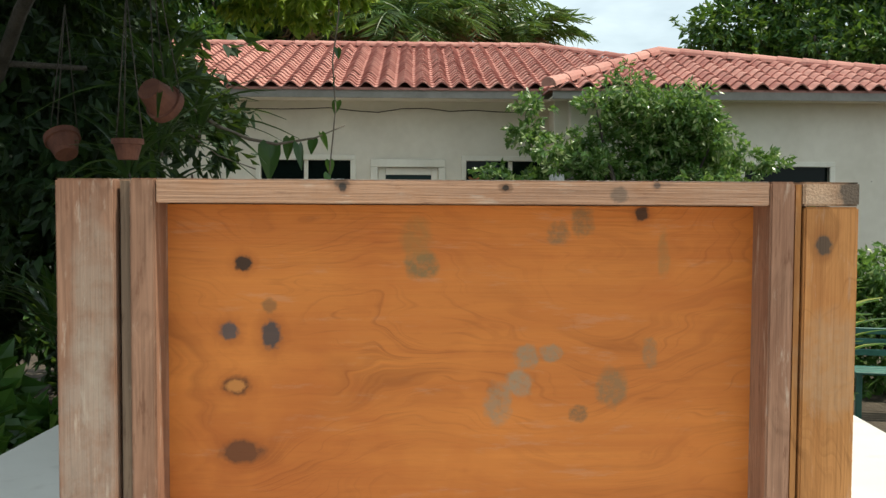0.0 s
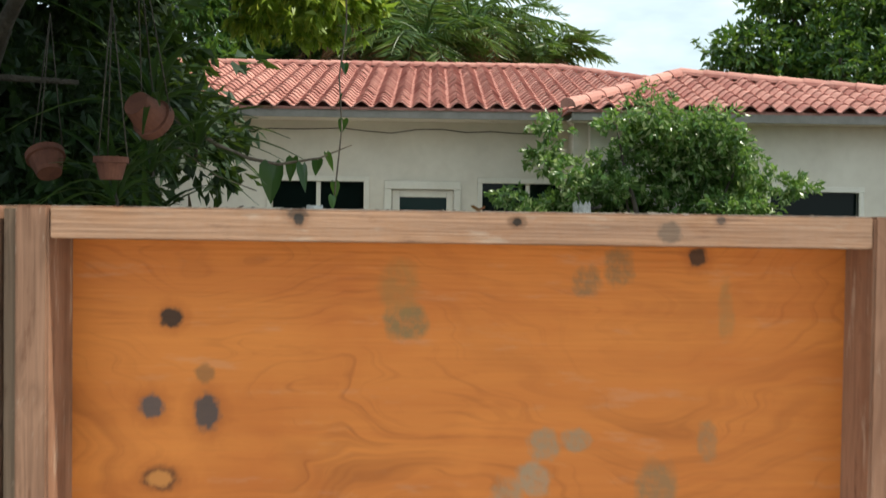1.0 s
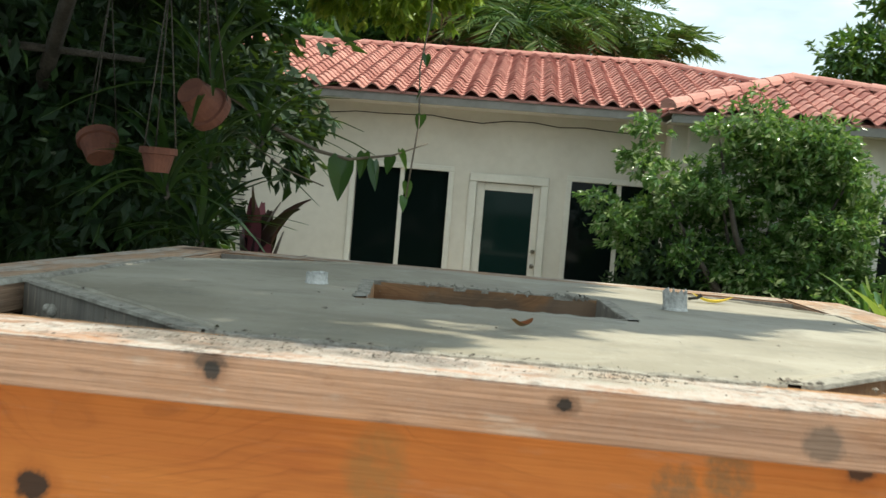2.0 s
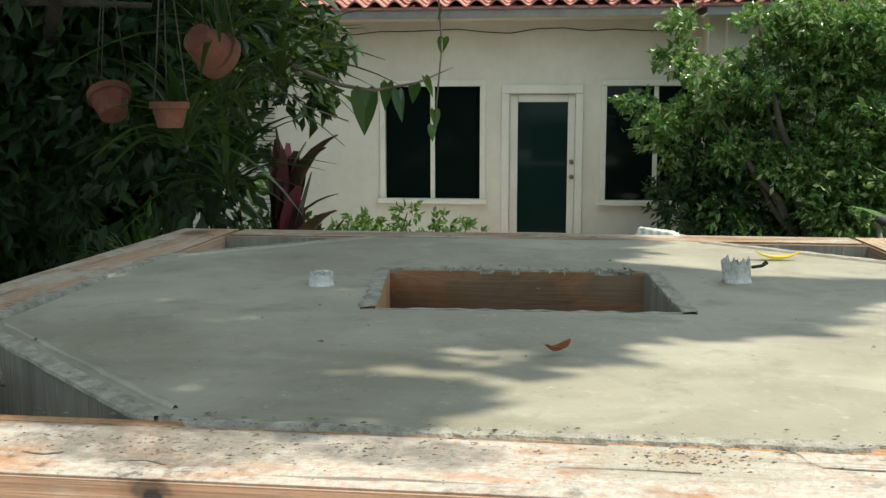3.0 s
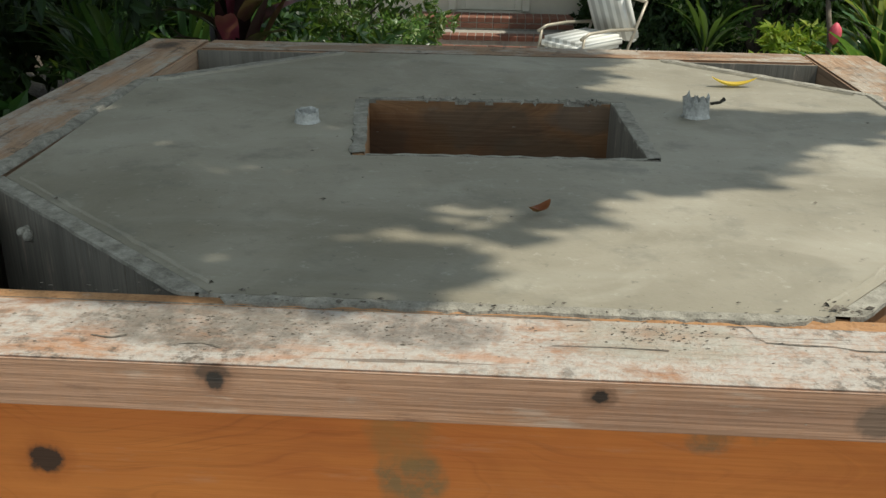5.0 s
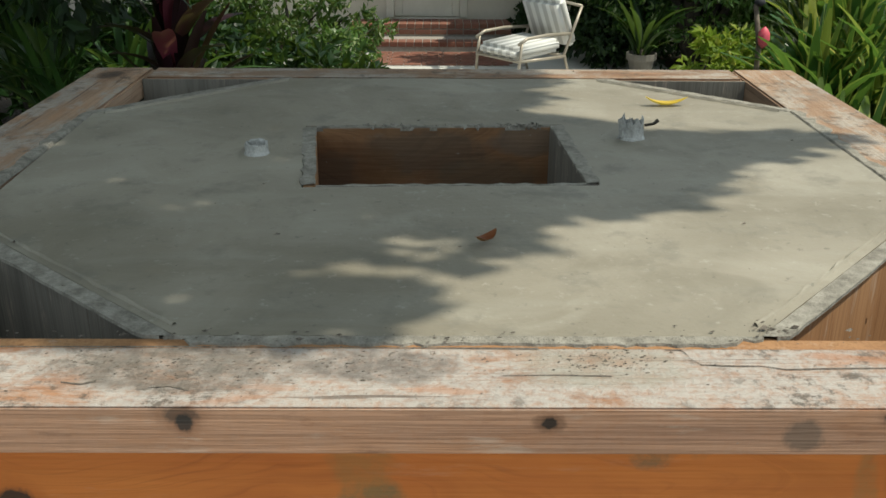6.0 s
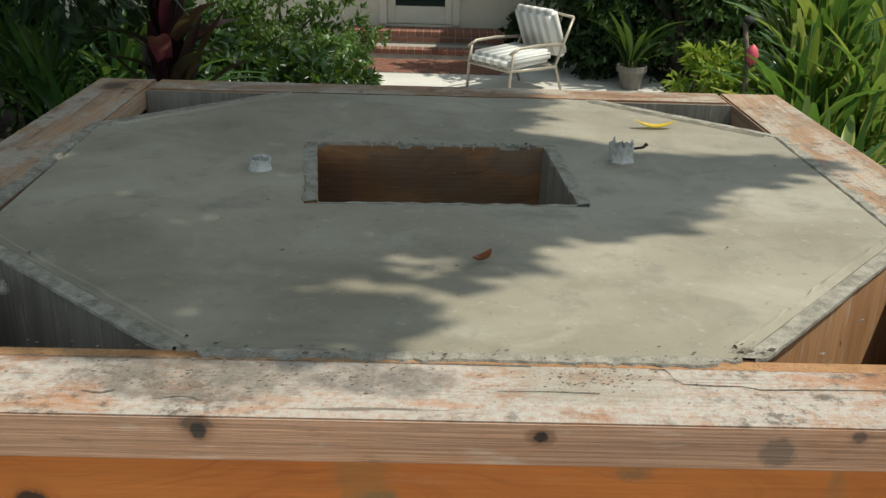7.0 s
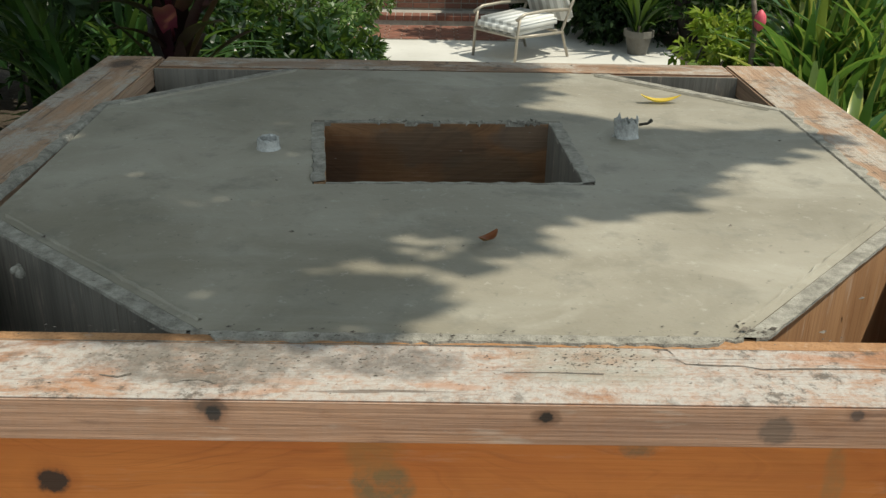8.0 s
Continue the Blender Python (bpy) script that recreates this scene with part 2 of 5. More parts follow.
# near-black green: deep shade is put into the leaf colour
LEAF_SHADED = leafy("shaded_leaf", (0.007, 0.021, 0.007), (0.014, 0.040, 0.011), (0.03, 0.070, 0.017), 0.6, 0.2)
LEAF_HEDGE = leafy("hedge_leaf", (0.008, 0.027, 0.008), (0.018, 0.050, 0.013), (0.06, 0.12, 0.03), 0.35, 0.3)
LEAF_MID = leafy("mid_leaf", (0.02, 0.06, 0.012), (0.045, 0.115, 0.02), (0.10, 0.17, 0.03), 0.35, 0.3)
# the pale third tone paints bright glints onto some of the leaves
LEAF_BUSH = leafy("glossy_bush_leaf", (0.045, 0.105, 0.027), (0.10, 0.19, 0.05), (0.44, 0.50, 0.26), 0.25, 0.38)
LEAF_LIME = leafy("lime_leaf", (0.10, 0.18, 0.02), (0.24, 0.32, 0.04), (0.45, 0.45, 0.07), 0.4, 0.4)
LEAF_PALM = leafy("palm_leaf", (0.03, 0.075, 0.015), (0.07, 0.13, 0.03), (0.16, 0.19, 0.06), 0.4, 0.3)
def margined(name, inner, outer, edge):
    """Blades with pale margins along both sides."""
    m = leafy(name, *inner, outer, 0.3, 0.35, single=True)
    n, l = m.node_tree.nodes, m.node_tree.links
    co = n.new("ShaderNodeTexCoord")
    sep = n.new("ShaderNodeSeparateXYZ")
    l.new(co.outputs["Object"], sep.inputs[0])
    side = n.new("ShaderNodeMath")
    side.operation = "ABSOLUTE"
    l.new(sep.outputs[1], side.inputs[0])
    ramp = n.new("ShaderNodeMapRange")
    ramp.inputs[1].default_value, ramp.inputs[2].default_value = edge, edge + 0.004
    l.new(side.outputs[0], ramp.inputs[0])
    mix = n.new("ShaderNodeMixRGB")
    mix.inputs[2].default_value = (0.42, 0.42, 0.10, 1)
    bsdf = n["Principled BSDF"]
    l.new(ramp.outputs[0], mix.inputs[0])
    l.new(bsdf.inputs["Base Color"].links[0].from_socket, mix.inputs[1])
    l.new(mix.outputs[0], bsdf.inputs["Base Color"])
    return m


LEAF_STRAP = margined("strap_leaf", ((0.022, 0.075, 0.018), (0.055, 0.14, 0.03)), (0.36, 0.38, 0.08), 0.019)
LEAF_RED = leafy("maroon_leaf", (0.016, 0.006, 0.010), (0.035, 0.010, 0.018), (0.30, 0.055, 0.10), 0.35, 0.2, single=True)
LEAF_DEAD = leafy("dry_leaf", (0.10, 0.06, 0.03), (0.17, 0.11, 0.05), (0.22, 0.16, 0.08), 0.8, 0.15)
BARK = plain("bark", (0.035, 0.03, 0.022), (0.085, 0.072, 0.058), 6.0, 0.9, 0.8, dist=0.02)
TWIG = plain("twig", (0.10, 0.08, 0.06), (0.22, 0.18, 0.14), 20.0, 0.85, 0.4)
STUCCO = plain("cream_stucco", (0.62, 0.565, 0.475), (0.72, 0.665, 0.57), 1.2, 0.85, 0.25)
TRIM = plain("cream_trim", (0.66, 0.62, 0.53), (0.75, 0.71, 0.62), 3.0, 0.5, 0.05)
FASCIA = plain("grey_fascia", (0.20, 0.185, 0.165), (0.28, 0.26, 0.235), 3.0, 0.7, 0.1)
# clay darkened: the tree's shade on the pots is put into the colour
SHADED_TERRACOTTA = plain("terracotta", (0.09, 0.032, 0.021), (0.16, 0.060, 0.037), 12.0, 0.85, 0.3)
STEEL = plain("beige_metal", (0.34, 0.30, 0.24), (0.46, 0.41, 0.34), 20.0, 0.4, 0.05, 0.3)
PVC = plain("cement_smeared_plastic", (0.24, 0.235, 0.215), (0.62, 0.61, 0.58), 45.0, 0.6, 0.5)
BENCH = plain("green_paint", (0.03, 0.10, 0.085), (0.05, 0.15, 0.12), 10.0, 0.4, 0.1)
# near-black colour that stands in for the shade inside the rooms
ROOM_SHADE = plain("room_shade", (0.006, 0.008, 0.007), (0.012, 0.014, 0.013), 2.0, 0.9, 0.0)
SOIL = plain("soil", (0.035, 0.025, 0.018), (0.09, 0.07, 0.05), 3.0, 0.95, 0.8, dist=0.03)


def paving():
    s = Shader("pale_paving", 0.8, 0.0, 0.3)
    a, b, c = s.noise(0.9, 5.0), s.noise(9.0, 5.0), s.noise(90.0, 2.0)
    col = s.mix(s.range(a, 0.35, 0.65), (0.52, 0.50, 0.46), (0.62, 0.60, 0.56))
    col = s.mix(s.range(b, 0.58, 0.75, 0.0, 0.35), col, (0.38, 0.36, 0.33))
    s.bump(s.math("ADD", b, c), 0.2, 0.003)
    return s.colour(col).mat


PAVING = paving()


def concrete():
    s = Shader("fresh_concrete", 0.62, 0.0, 0.35)
    a, b, c = s.noise(2.6, 5.0, distortion=0.5), s.noise(16.0, 6.0, rough=0.65), s.noise(180.0, 3.0)
    tr = s.noise((3.0, 22.0, 3.0), 4.0, distortion=0.6)
    col = s.mix(s.range(a, 0.33, 0.67), (0.245, 0.218, 0.168), (0.355, 0.320, 0.258))
    col = s.mix(s.range(tr, 0.55, 0.75, 0.0, 0.22), col, (0.43, 0.42, 0.365))
    big = s.noise(6.5, 7.0, rough=0.6, distortion=0.8)
    col = s.mix(s.range(big, 0.52, 0.66, 0.0, 0.40), col, (0.43, 0.40, 0.335))
    col = s.mix(s.range(big, 0.47, 0.34, 0.0, 0.45), col, (0.195, 0.174, 0.130))
    col = s.mix(s.range(b, 0.54, 0.68, 0.0, 0.6), col, (0.19, 0.178, 0.146))
    pits = s.noise(70.0, 6.0, rough=0.7)
    col = s.mix(s.range(pits, 0.62, 0.70, 0.0, 0.55), col, (0.13, 0.12, 0.10))
    col = s.mix(s.range(pits, 0.40, 0.32, 0.0, 0.4), col, (0.47, 0.44, 0.38))
    s.bump(s.math("ADD", s.math("MULTIPLY", b, 1.2), s.math("MULTIPLY", c, 0.5)), 0.35, 0.003)
    return s.colour(col).mat


CONCRETE = concrete()


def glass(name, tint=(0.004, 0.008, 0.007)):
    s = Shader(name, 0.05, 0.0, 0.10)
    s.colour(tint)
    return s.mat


# opaque window pane: dark rooms and reflected greenery put into its colour
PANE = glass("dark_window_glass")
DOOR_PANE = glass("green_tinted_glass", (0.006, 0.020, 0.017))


# ---------------------------------------------------------------- ground and terrace
def ground_sheet():
    bm = bmesh.new()
    bmesh.ops.create_grid(bm, x_segments=2, y_segments=2, size=900)
    return tagged(part("ground", bm, SOIL), "dark garden soil under the plants", "ground", kind="structure")


ground_sheet()
patio = block("patio", (-2.8, 7.9, 0.0), (2.7, 11.85, 0.02), PAVING)
tagged(patio, "pale sunlit paving in front of the house", "patio", kind="structure")
terrace = block("terrace", (-1.68, -7.0, 0.0), (1.70, 2.9, TERRACE), PAVING, bevel=0.01, m=pose(0.0, 0.0, 0, 0, 0, -3.6))
tagged(terrace, "pale concrete terrace slab with clean edges", "terrace", kind="structure")

# ---------------------------------------------------------------- the wooden form
X0, X1, Y1 = -0.618, 0.642, 1.165      # outer sides of the form
XL, XR = -0.510, 0.533                 # inner edges of the side rails
PL, PR = -0.524, 0.552                 # inner edges of the corner posts
form = thing("wooden_form", "square weathered timber mould with plywood sides, cement-smeared rails", "wooden form", (0, 0, 0))
WOOD_RAIL = (0.45, 0.245, 0.145), (0.27, 0.135, 0.078)
front_wood = timber("front_rail_wood", *WOOD_RAIL, 0, (
    ((-0.176, 0.0, TOP - 0.006), 0.009, (0.75, 3, 1.2), (0.09, 0.065, 0.05), 0.85),
    ((-0.174, 0.0, TOP - 0.012), 0.006, (1, 3, 0.8), (0.03, 0.027, 0.025), 0.9),
    ((0.080, 0.0, TOP - 0.012), 0.0085, (0.7, 3, 1.2), (0.16, 0.09, 0.055), 0.7),
    ((0.080, 0.0, TOP - 0.012), 0.0045, (0.8, 3, 1), (0.02, 0.015, 0.012), 0.95),
    ((0.259, 0.0, TOP - 0.022), 0.0125, (0.9, 3, 1), (0.12, 0.09, 0.07), 0.7),
    ((0.318, 0.0, TOP - 0.007), 0.005, (0.9, 3, 1), (0.06, 0.045, 0.04), 0.8),
    ((-0.185, 0.055, TOP), 0.05, (0.55, 1.5, 1), (0.16, 0.14, 0.12), 0.8),
    ((-0.04, 0.06, TOP), 0.035, (0.6, 1.4, 1), (0.15, 0.13, 0.115), 0.8),
    ((0.125, 0.062, TOP), 0.045, (0.7, 1.3, 1), (0.36, 0.34, 0.29), 0.7)), crust=0.8, lines=0.28)
rail_wood_y = timber("side_rail_wood", (0.50, 0.33, 0.22), (0.32, 0.20, 0.13), 1, (
    ((-0.57, 1.10, TOP), 0.020, (1, 0.6, 1), (0.07, 0.05, 0.04), 0.8),
    ((0.632, 0.0, TOP - 0.018), 0.019, (0.8, 0.6, 0.8), (0.06, 0.05, 0.042), 0.85)), crust=0.5, crust_colour=(0.44, 0.40, 0.35), wear=0.15)
back_wood = timber("back_rail_wood", (0.45, 0.29, 0.19), (0.26, 0.15, 0.09), 0, (), crust=0.45, crust_colour=(0.44, 0.40, 0.35))
post_wood = timber("left_post_wood", (0.37, 0.205, 0.135), (0.20, 0.100, 0.062), 2, (
    ((-0.57, 0, TOP - 0.42), 0.10, (2.2, 1, 0.6), (0.38, 0.33, 0.28), 0.45),
    ((-0.56, 0, TOP - 0.2), 0.08, (2.5, 1, 0.5), (0.38, 0.32, 0.26), 0.4)), grain=0.8, swirl=0.4, wear=0.6)
orange_wood = timber("right_post_wood", (0.50, 0.235, 0.085), (0.33, 0.135, 0.042), 2, (
    ((0.585, 0, TOP - 0.10), 0.013, (1, 1, 0.8), (0.06, 0.045, 0.035), 0.9),
    ((0.61, 0, TOP - 0.29), 0.055, (0.9, 1, 0.7), (0.36, 0.24, 0.15), 0.45)), grain=0.8, swirl=0.6, wear=0.2)
PY = 0.078          # the plywood stands back behind the rail
plywood = timber("orange_plywood", (0.60, 0.205, 0.044), (0.44, 0.128, 0.027), 0, (
    ((-0.342, PY, TOP - 0.136), 0.014, (1, 1, 1.1), (0.03, 0.02, 0.015), 0.95),
    ((-0.366, PY, TOP - 0.248), 0.015, (1, 1, 1), (0.06, 0.06, 0.065), 0.9),
    ((-0.297, PY, TOP - 0.254), 0.019, (1.2, 1, 0.8), (0.04, 0.045, 0.05), 0.9),
    ((-0.300, PY, TOP - 0.205), 0.012, (1, 1, 1), (0.20, 0.10, 0.04), 0.7),
    ((-0.354, PY, TOP - 0.338), 0.019, (0.8, 1, 1.2), (0.115, 0.042, 0.016), 0.9),
    ((-0.354, PY, TOP - 0.338), 0.0125, (0.8, 1, 1.2), (0.50, 0.20, 0.055), 0.9),
    ((-0.344, PY, TOP - 0.448), 0.027, (0.8, 1, 1.4), (0.11, 0.04, 0.018), 0.9),
    ((-0.050, PY, TOP - 0.138), 0.026, (1, 1, 1.2), (0.17, 0.13, 0.06), 0.8),
    ((-0.058, PY, TOP - 0.095), 0.030, (1.2, 1, 0.9), (0.26, 0.15, 0.05), 0.5),
    ((0.313, PY, TOP - 0.052), 0.012, (1, 1, 1), (0.03, 0.02, 0.015), 0.9),
    ((0.175, PY, TOP - 0.085), 0.017, (1, 1, 0.9), (0.18, 0.12, 0.06), 0.7),
    ((0.215, PY, TOP - 0.065), 0.020, (1.1, 1, 0.8), (0.17, 0.12, 0.06), 0.65),
    ((0.350, PY, TOP - 0.12), 0.026, (2.6, 1, 0.7), (0.28, 0.16, 0.06), 0.5),
    ((0.125, PY, TOP - 0.290), 0.019, (1, 1, 1), (0.25, 0.19, 0.12), 0.8),
    ((0.165, PY, TOP - 0.284), 0.014, (0.8, 1, 1), (0.25, 0.19, 0.12), 0.75),
    ((0.112, PY, TOP - 0.333), 0.022, (1, 1, 1), (0.27, 0.21, 0.14), 0.8),
    ((0.078, PY, TOP - 0.368), 0.024, (1.1, 1, 0.7), (0.25, 0.19, 0.12), 0.7),
    ((0.268, PY, TOP - 0.342), 0.022, (0.9, 1, 0.7), (0.20, 0.13, 0.065), 0.75),
    ((0.212, PY, TOP - 0.385), 0.014, (0.9, 1, 1), (0.16, 0.10, 0.05), 0.8),
    ((0.330, PY, TOP - 0.285), 0.020, (1.6, 1, 0.8), (0.23, 0.15, 0.08), 0.6)), grain=0.5, rough=0.6, lines=0.12, wear=0.12, swirl=0.65, swirls=(((-0.342, PY, TOP - 0.136), 0.09), ((-0.354, PY, TOP - 0.338), 0.10), ((-0.344, PY, TOP - 0.448), 0.10), ((0.313, PY, TOP - 0.052), 0.08), ((0.23, PY, TOP - 0.36), 0.12)))
# grey against warm plywood also puts shade and sun into the boards' colours
grey_ply = timber("grey_plywood", (0.26, 0.235, 0.195), (0.15, 0.135, 0.115), 2, (), grain=0.6)
warm_ply = timber("sawn_plywood", (0.47, 0.265, 0.135), (0.31, 0.155, 0.072), 2, (), grain=0.5)
hole_ply = timber("hole_plywood", (0.38, 0.205, 0.10), (0.19, 0.10, 0.05), 0, (
    ((-0.02, 0.752, TOP - 0.035), 0.045, (0.5, 1, 1.3), (0.09, 0.065, 0.045), 0.75),
    ((0.07, 0.755, TOP - 0.075), 0.035, (0.5, 1, 1.2), (0.10, 0.07, 0.045), 0.65),
    ((0.13, 0.757, TOP - 0.02), 0.03, (0.6, 1, 1.4), (0.12, 0.10, 0.08), 0.6),
    ((-0.15, 0.747, TOP - 0.07), 0.03, (0.8, 1, 0.9), (0.08, 0.055, 0.04), 0.7),
    ((-0.08, 0.755, TOP - 0.06), 0.030, (1, 1, 1), (0.14, 0.07, 0.03), 0.6),
    ((-0.14, 0.77, TOP - 0.05), 0.030, (0.8, 1, 1.4), (0.10, 0.055, 0.03), 0.6)), grain=0.5, lines=0.15, wear=0.3, swirl=0.8, swirls=(((-0.07, 0.77, TOP - 0.06), 0.09), ((-0.15, 0.77, TOP - 0.03), 0.06)))
edge_ply = plain("cement_smeared_edge", (0.17, 0.155, 0.128), (0.40, 0.372, 0.318), 70.0, 0.85, 0.5)

bark_wood = timber("stained_edge", (0.24, 0.165, 0.115), (0.12, 0.08, 0.055), 2)
T = 0.038
B = TERRACE
block("front_rail", (-0.462, 0.0, TOP - T), (0.497, 0.089, TOP), front_wood, form, "cement-crusted front rail with knots", 0.0016, 2)
block("back_rail", (XL + 0.003, 1.082, TOP - T), (XR - 0.003, Y1, TOP), back_wood, form, "", 0.004, 2)
block("side_rail", (X0, 0.0415, TOP - T), (XL, Y1, TOP), rail_wood_y, form, "", 0.004, 2)
notched = box(bmesh.new(), (XR, 0.1075, TOP - T), (X1, Y1, TOP), 0.003, 2)
box(notched, (PR, 0.002, TOP - T), (X1, 0.1074, TOP), 0.003, 2)
part("side_rail", notched, rail_wood_y, form, "side rail with a dark stained end")
block("liner_board", (XL + 0.001, 1.0765, TOP - 0.20), (XR - 0.001, 1.0815, TOP - 0.003), grey_ply, form, "cement-stained liner board")
# front posts: outer studs and inner studs
block("post", (X0 + 0.001, 0.001, B), (PL - 0.002, 0.040, TOP - 0.001), post_wood, form, "grey weathered post", 0.003, 2)
block("post", (PR + 0.002, 0.001, B), (X1 - 0.001, 0.040, TOP - T - 0.001), orange_wood, form, "orange pine post", 0.003, 2)
block("inner_stud", (-0.503, 0.0, B), (-0.464, 0.089, TOP), post_wood, form, "", 0.003, 2)
block("inner_stud", (0.499, 0.0, B), (0.538, 0.089, TOP), post_wood, form, "", 0.003, 2)
block("plywood_edge", (-0.520, 0.012, B), (-0.506, 0.0405, TOP - 0.004), bark_wood, form)
block("plywood_edge", (0.541, 0.006, B), (0.550, 0.088, TOP - 0.004), orange_wood, form)
block("front_panel", (-0.470, PY, B), (0.505, PY + 0.018, TOP - T - 0.002), plywood, form, "orange plywood panel with knots and paint blots", 0.0)
block("bottom_rail", (-0.462, 0.0, B), (0.497, 0.076, B + 0.089), orange_wood, form, "", 0.003)
block("plywood_edge", (XL + 0.002, 0.0905, TOP - 0.20), (XR - 0.002, 0.1055, TOP - 0.0015), warm_ply, form, "thin raw plywood edge")
# sides and back
block("side_panel", (X0 + 0.04, 0.042, B), (X0 + 0.058, Y1 - 0.042, TOP - T - 0.002), grey_ply, form)
block("side_panel", (X1 - 0.058, 0.042, B), (X1 - 0.04, Y1 - 0.042, TOP - T - 0.002), warm_ply, form)
block("back_panel", (X0 + 0.06, 1.100, B), (X1 - 0.06, 1.118, TOP - T - 0.002), grey_ply, form)
block("post", (X0 + 0.001, Y1 - 0.040, B), (PL - 0.002, Y1 - 0.001, TOP - T - 0.001), post_wood, form, "", 0.003)
block("post", (PR + 0.002, Y1 - 0.040, B), (X1 - 0.001, Y1 - 0.001, TOP - T - 0.001), orange_wood, form, "", 0.003)

# the octagon of the slab, and the boards on its cut corners
OCT = [(-0.207, 0.108), (0.258, 0.108), (0.531, 0.410), (0.531, 0.846), (0.268, 1.0755), (-0.250, 1.0755), (-0.509, 0.820), (-0.494, 0.366)]
HOLE = [(-0.140, 0.490), (0.175, 0.498), (0.160, 0.758), (-0.170, 0.746)]
HOLE_OUT = [(-0.156, 0.483), (0.190, 0.491), (0.178, 0.769), (-0.186, 0.756)]     # the boards' outer edge in the slab
SLAB_Z = TOP + 0.0005


def corner_board(p, q, material, face_side):
    """A plywood board under one cut edge of the slab."""
    p, q = Vector((*p, 0)), Vector((*q, 0))
    d = (q - p).normalized()
    out = Vector((d.y, -d.x, 0)) * 0.016
    verts = []
    for a in (p, q, q + out, p + out):
        y = min(max(a.y, 0.107), 1.076)
        verts += [(a.x, y, TOP - 0.20), (a.x, y, TOP - 0.001)]
    faces = [(0, 2, 3, 1), (2, 4, 5, 3), (4, 6, 7, 5), (6, 0, 1, 7), (0, 6, 4, 2)]
    link_mesh("corner_board", verts, faces, material, form)
    # smeared top edge, broken up along its length
    tv, tf = [], []
    n = 26
    lump = random.Random(int(p.x * 1000) + face_side)
    for i in range(n + 1):
        a = p.lerp(q, i / n)
        o1, o2 = -d.cross(Vector((0, 0, 1))) * lump.uniform(0.001, 0.004), out * lump.uniform(1.10, 1.20)
        for b, z in ((a - out * 0.15, -0.006), (a + out * 0.1, lump.uniform(0.0, 0.0009)), (a + o2, lump.uniform(-0.0004, 0.0006)), (a + o2, -0.0035)):
            tv.append((b.x, min(max(b.y, 0.1065), 1.0755), TOP + 0.0012 + z))
        if i:
            k = 4 * i
            for j in range(3):
                tf.append((k - 4 + j, k + j, k + j + 1, k - 3 + j))
    link_mesh("smeared_edge", tv, tf, edge_ply, form, "lumpy dried cement along the board's edge")


# front left grey as if shaded, front right warm as if sunlit
corner_board(OCT[7], OCT[0], grey_ply, 1)
corner_board(OCT[1], OCT[2], warm_ply, 2)
corner_board(OCT[3], OCT[4], grey_ply, 3)
corner_board(OCT[5], OCT[6], grey_ply, 4)


def rail_smear(p, q, width, seed):
    """A thin ragged skin of cement along the inner edge of a side rail."""
    p, q = Vector((*p, 0)), Vector((*q, 0))
    d = (q - p).normalized()
    out = Vector((d.y, -d.x, 0))
    lump = random.Random(seed)
    verts, faces = [], []
    for j in range(41):
        c = p.lerp(q, j / 40)
        w = width * (0.55 + 0.45 * noise.noise(Vector((j * 0.31, seed, 0)))) * lump.uniform(0.8, 1.2)
        z = TOP + lump.uniform(0.0008, 0.0022)
        for b, h in ((c - out * 0.002, TOP - 0.004), (c + out * 0.002, z), (c + out * w, TOP + lump.uniform(0.0006, 0.0014)), (c + out * (w + 0.003), TOP - 0.001)):
            verts.append((b.x, b.y, h))
        if j:
            k = 4 * j
            faces += [(k - 4 + e, k + e, k + e + 1, k - 3 + e) for e in range(3)]
    link_mesh("smeared_edge", verts, faces, edge_ply, form, "thin skin of dried cement on the rail")


rail_smear((XR, 0.415), (XR, 0.86), 0.030, 5)
rail_smear((XL, 0.83), (XL, 0.12), 0.026, 9)


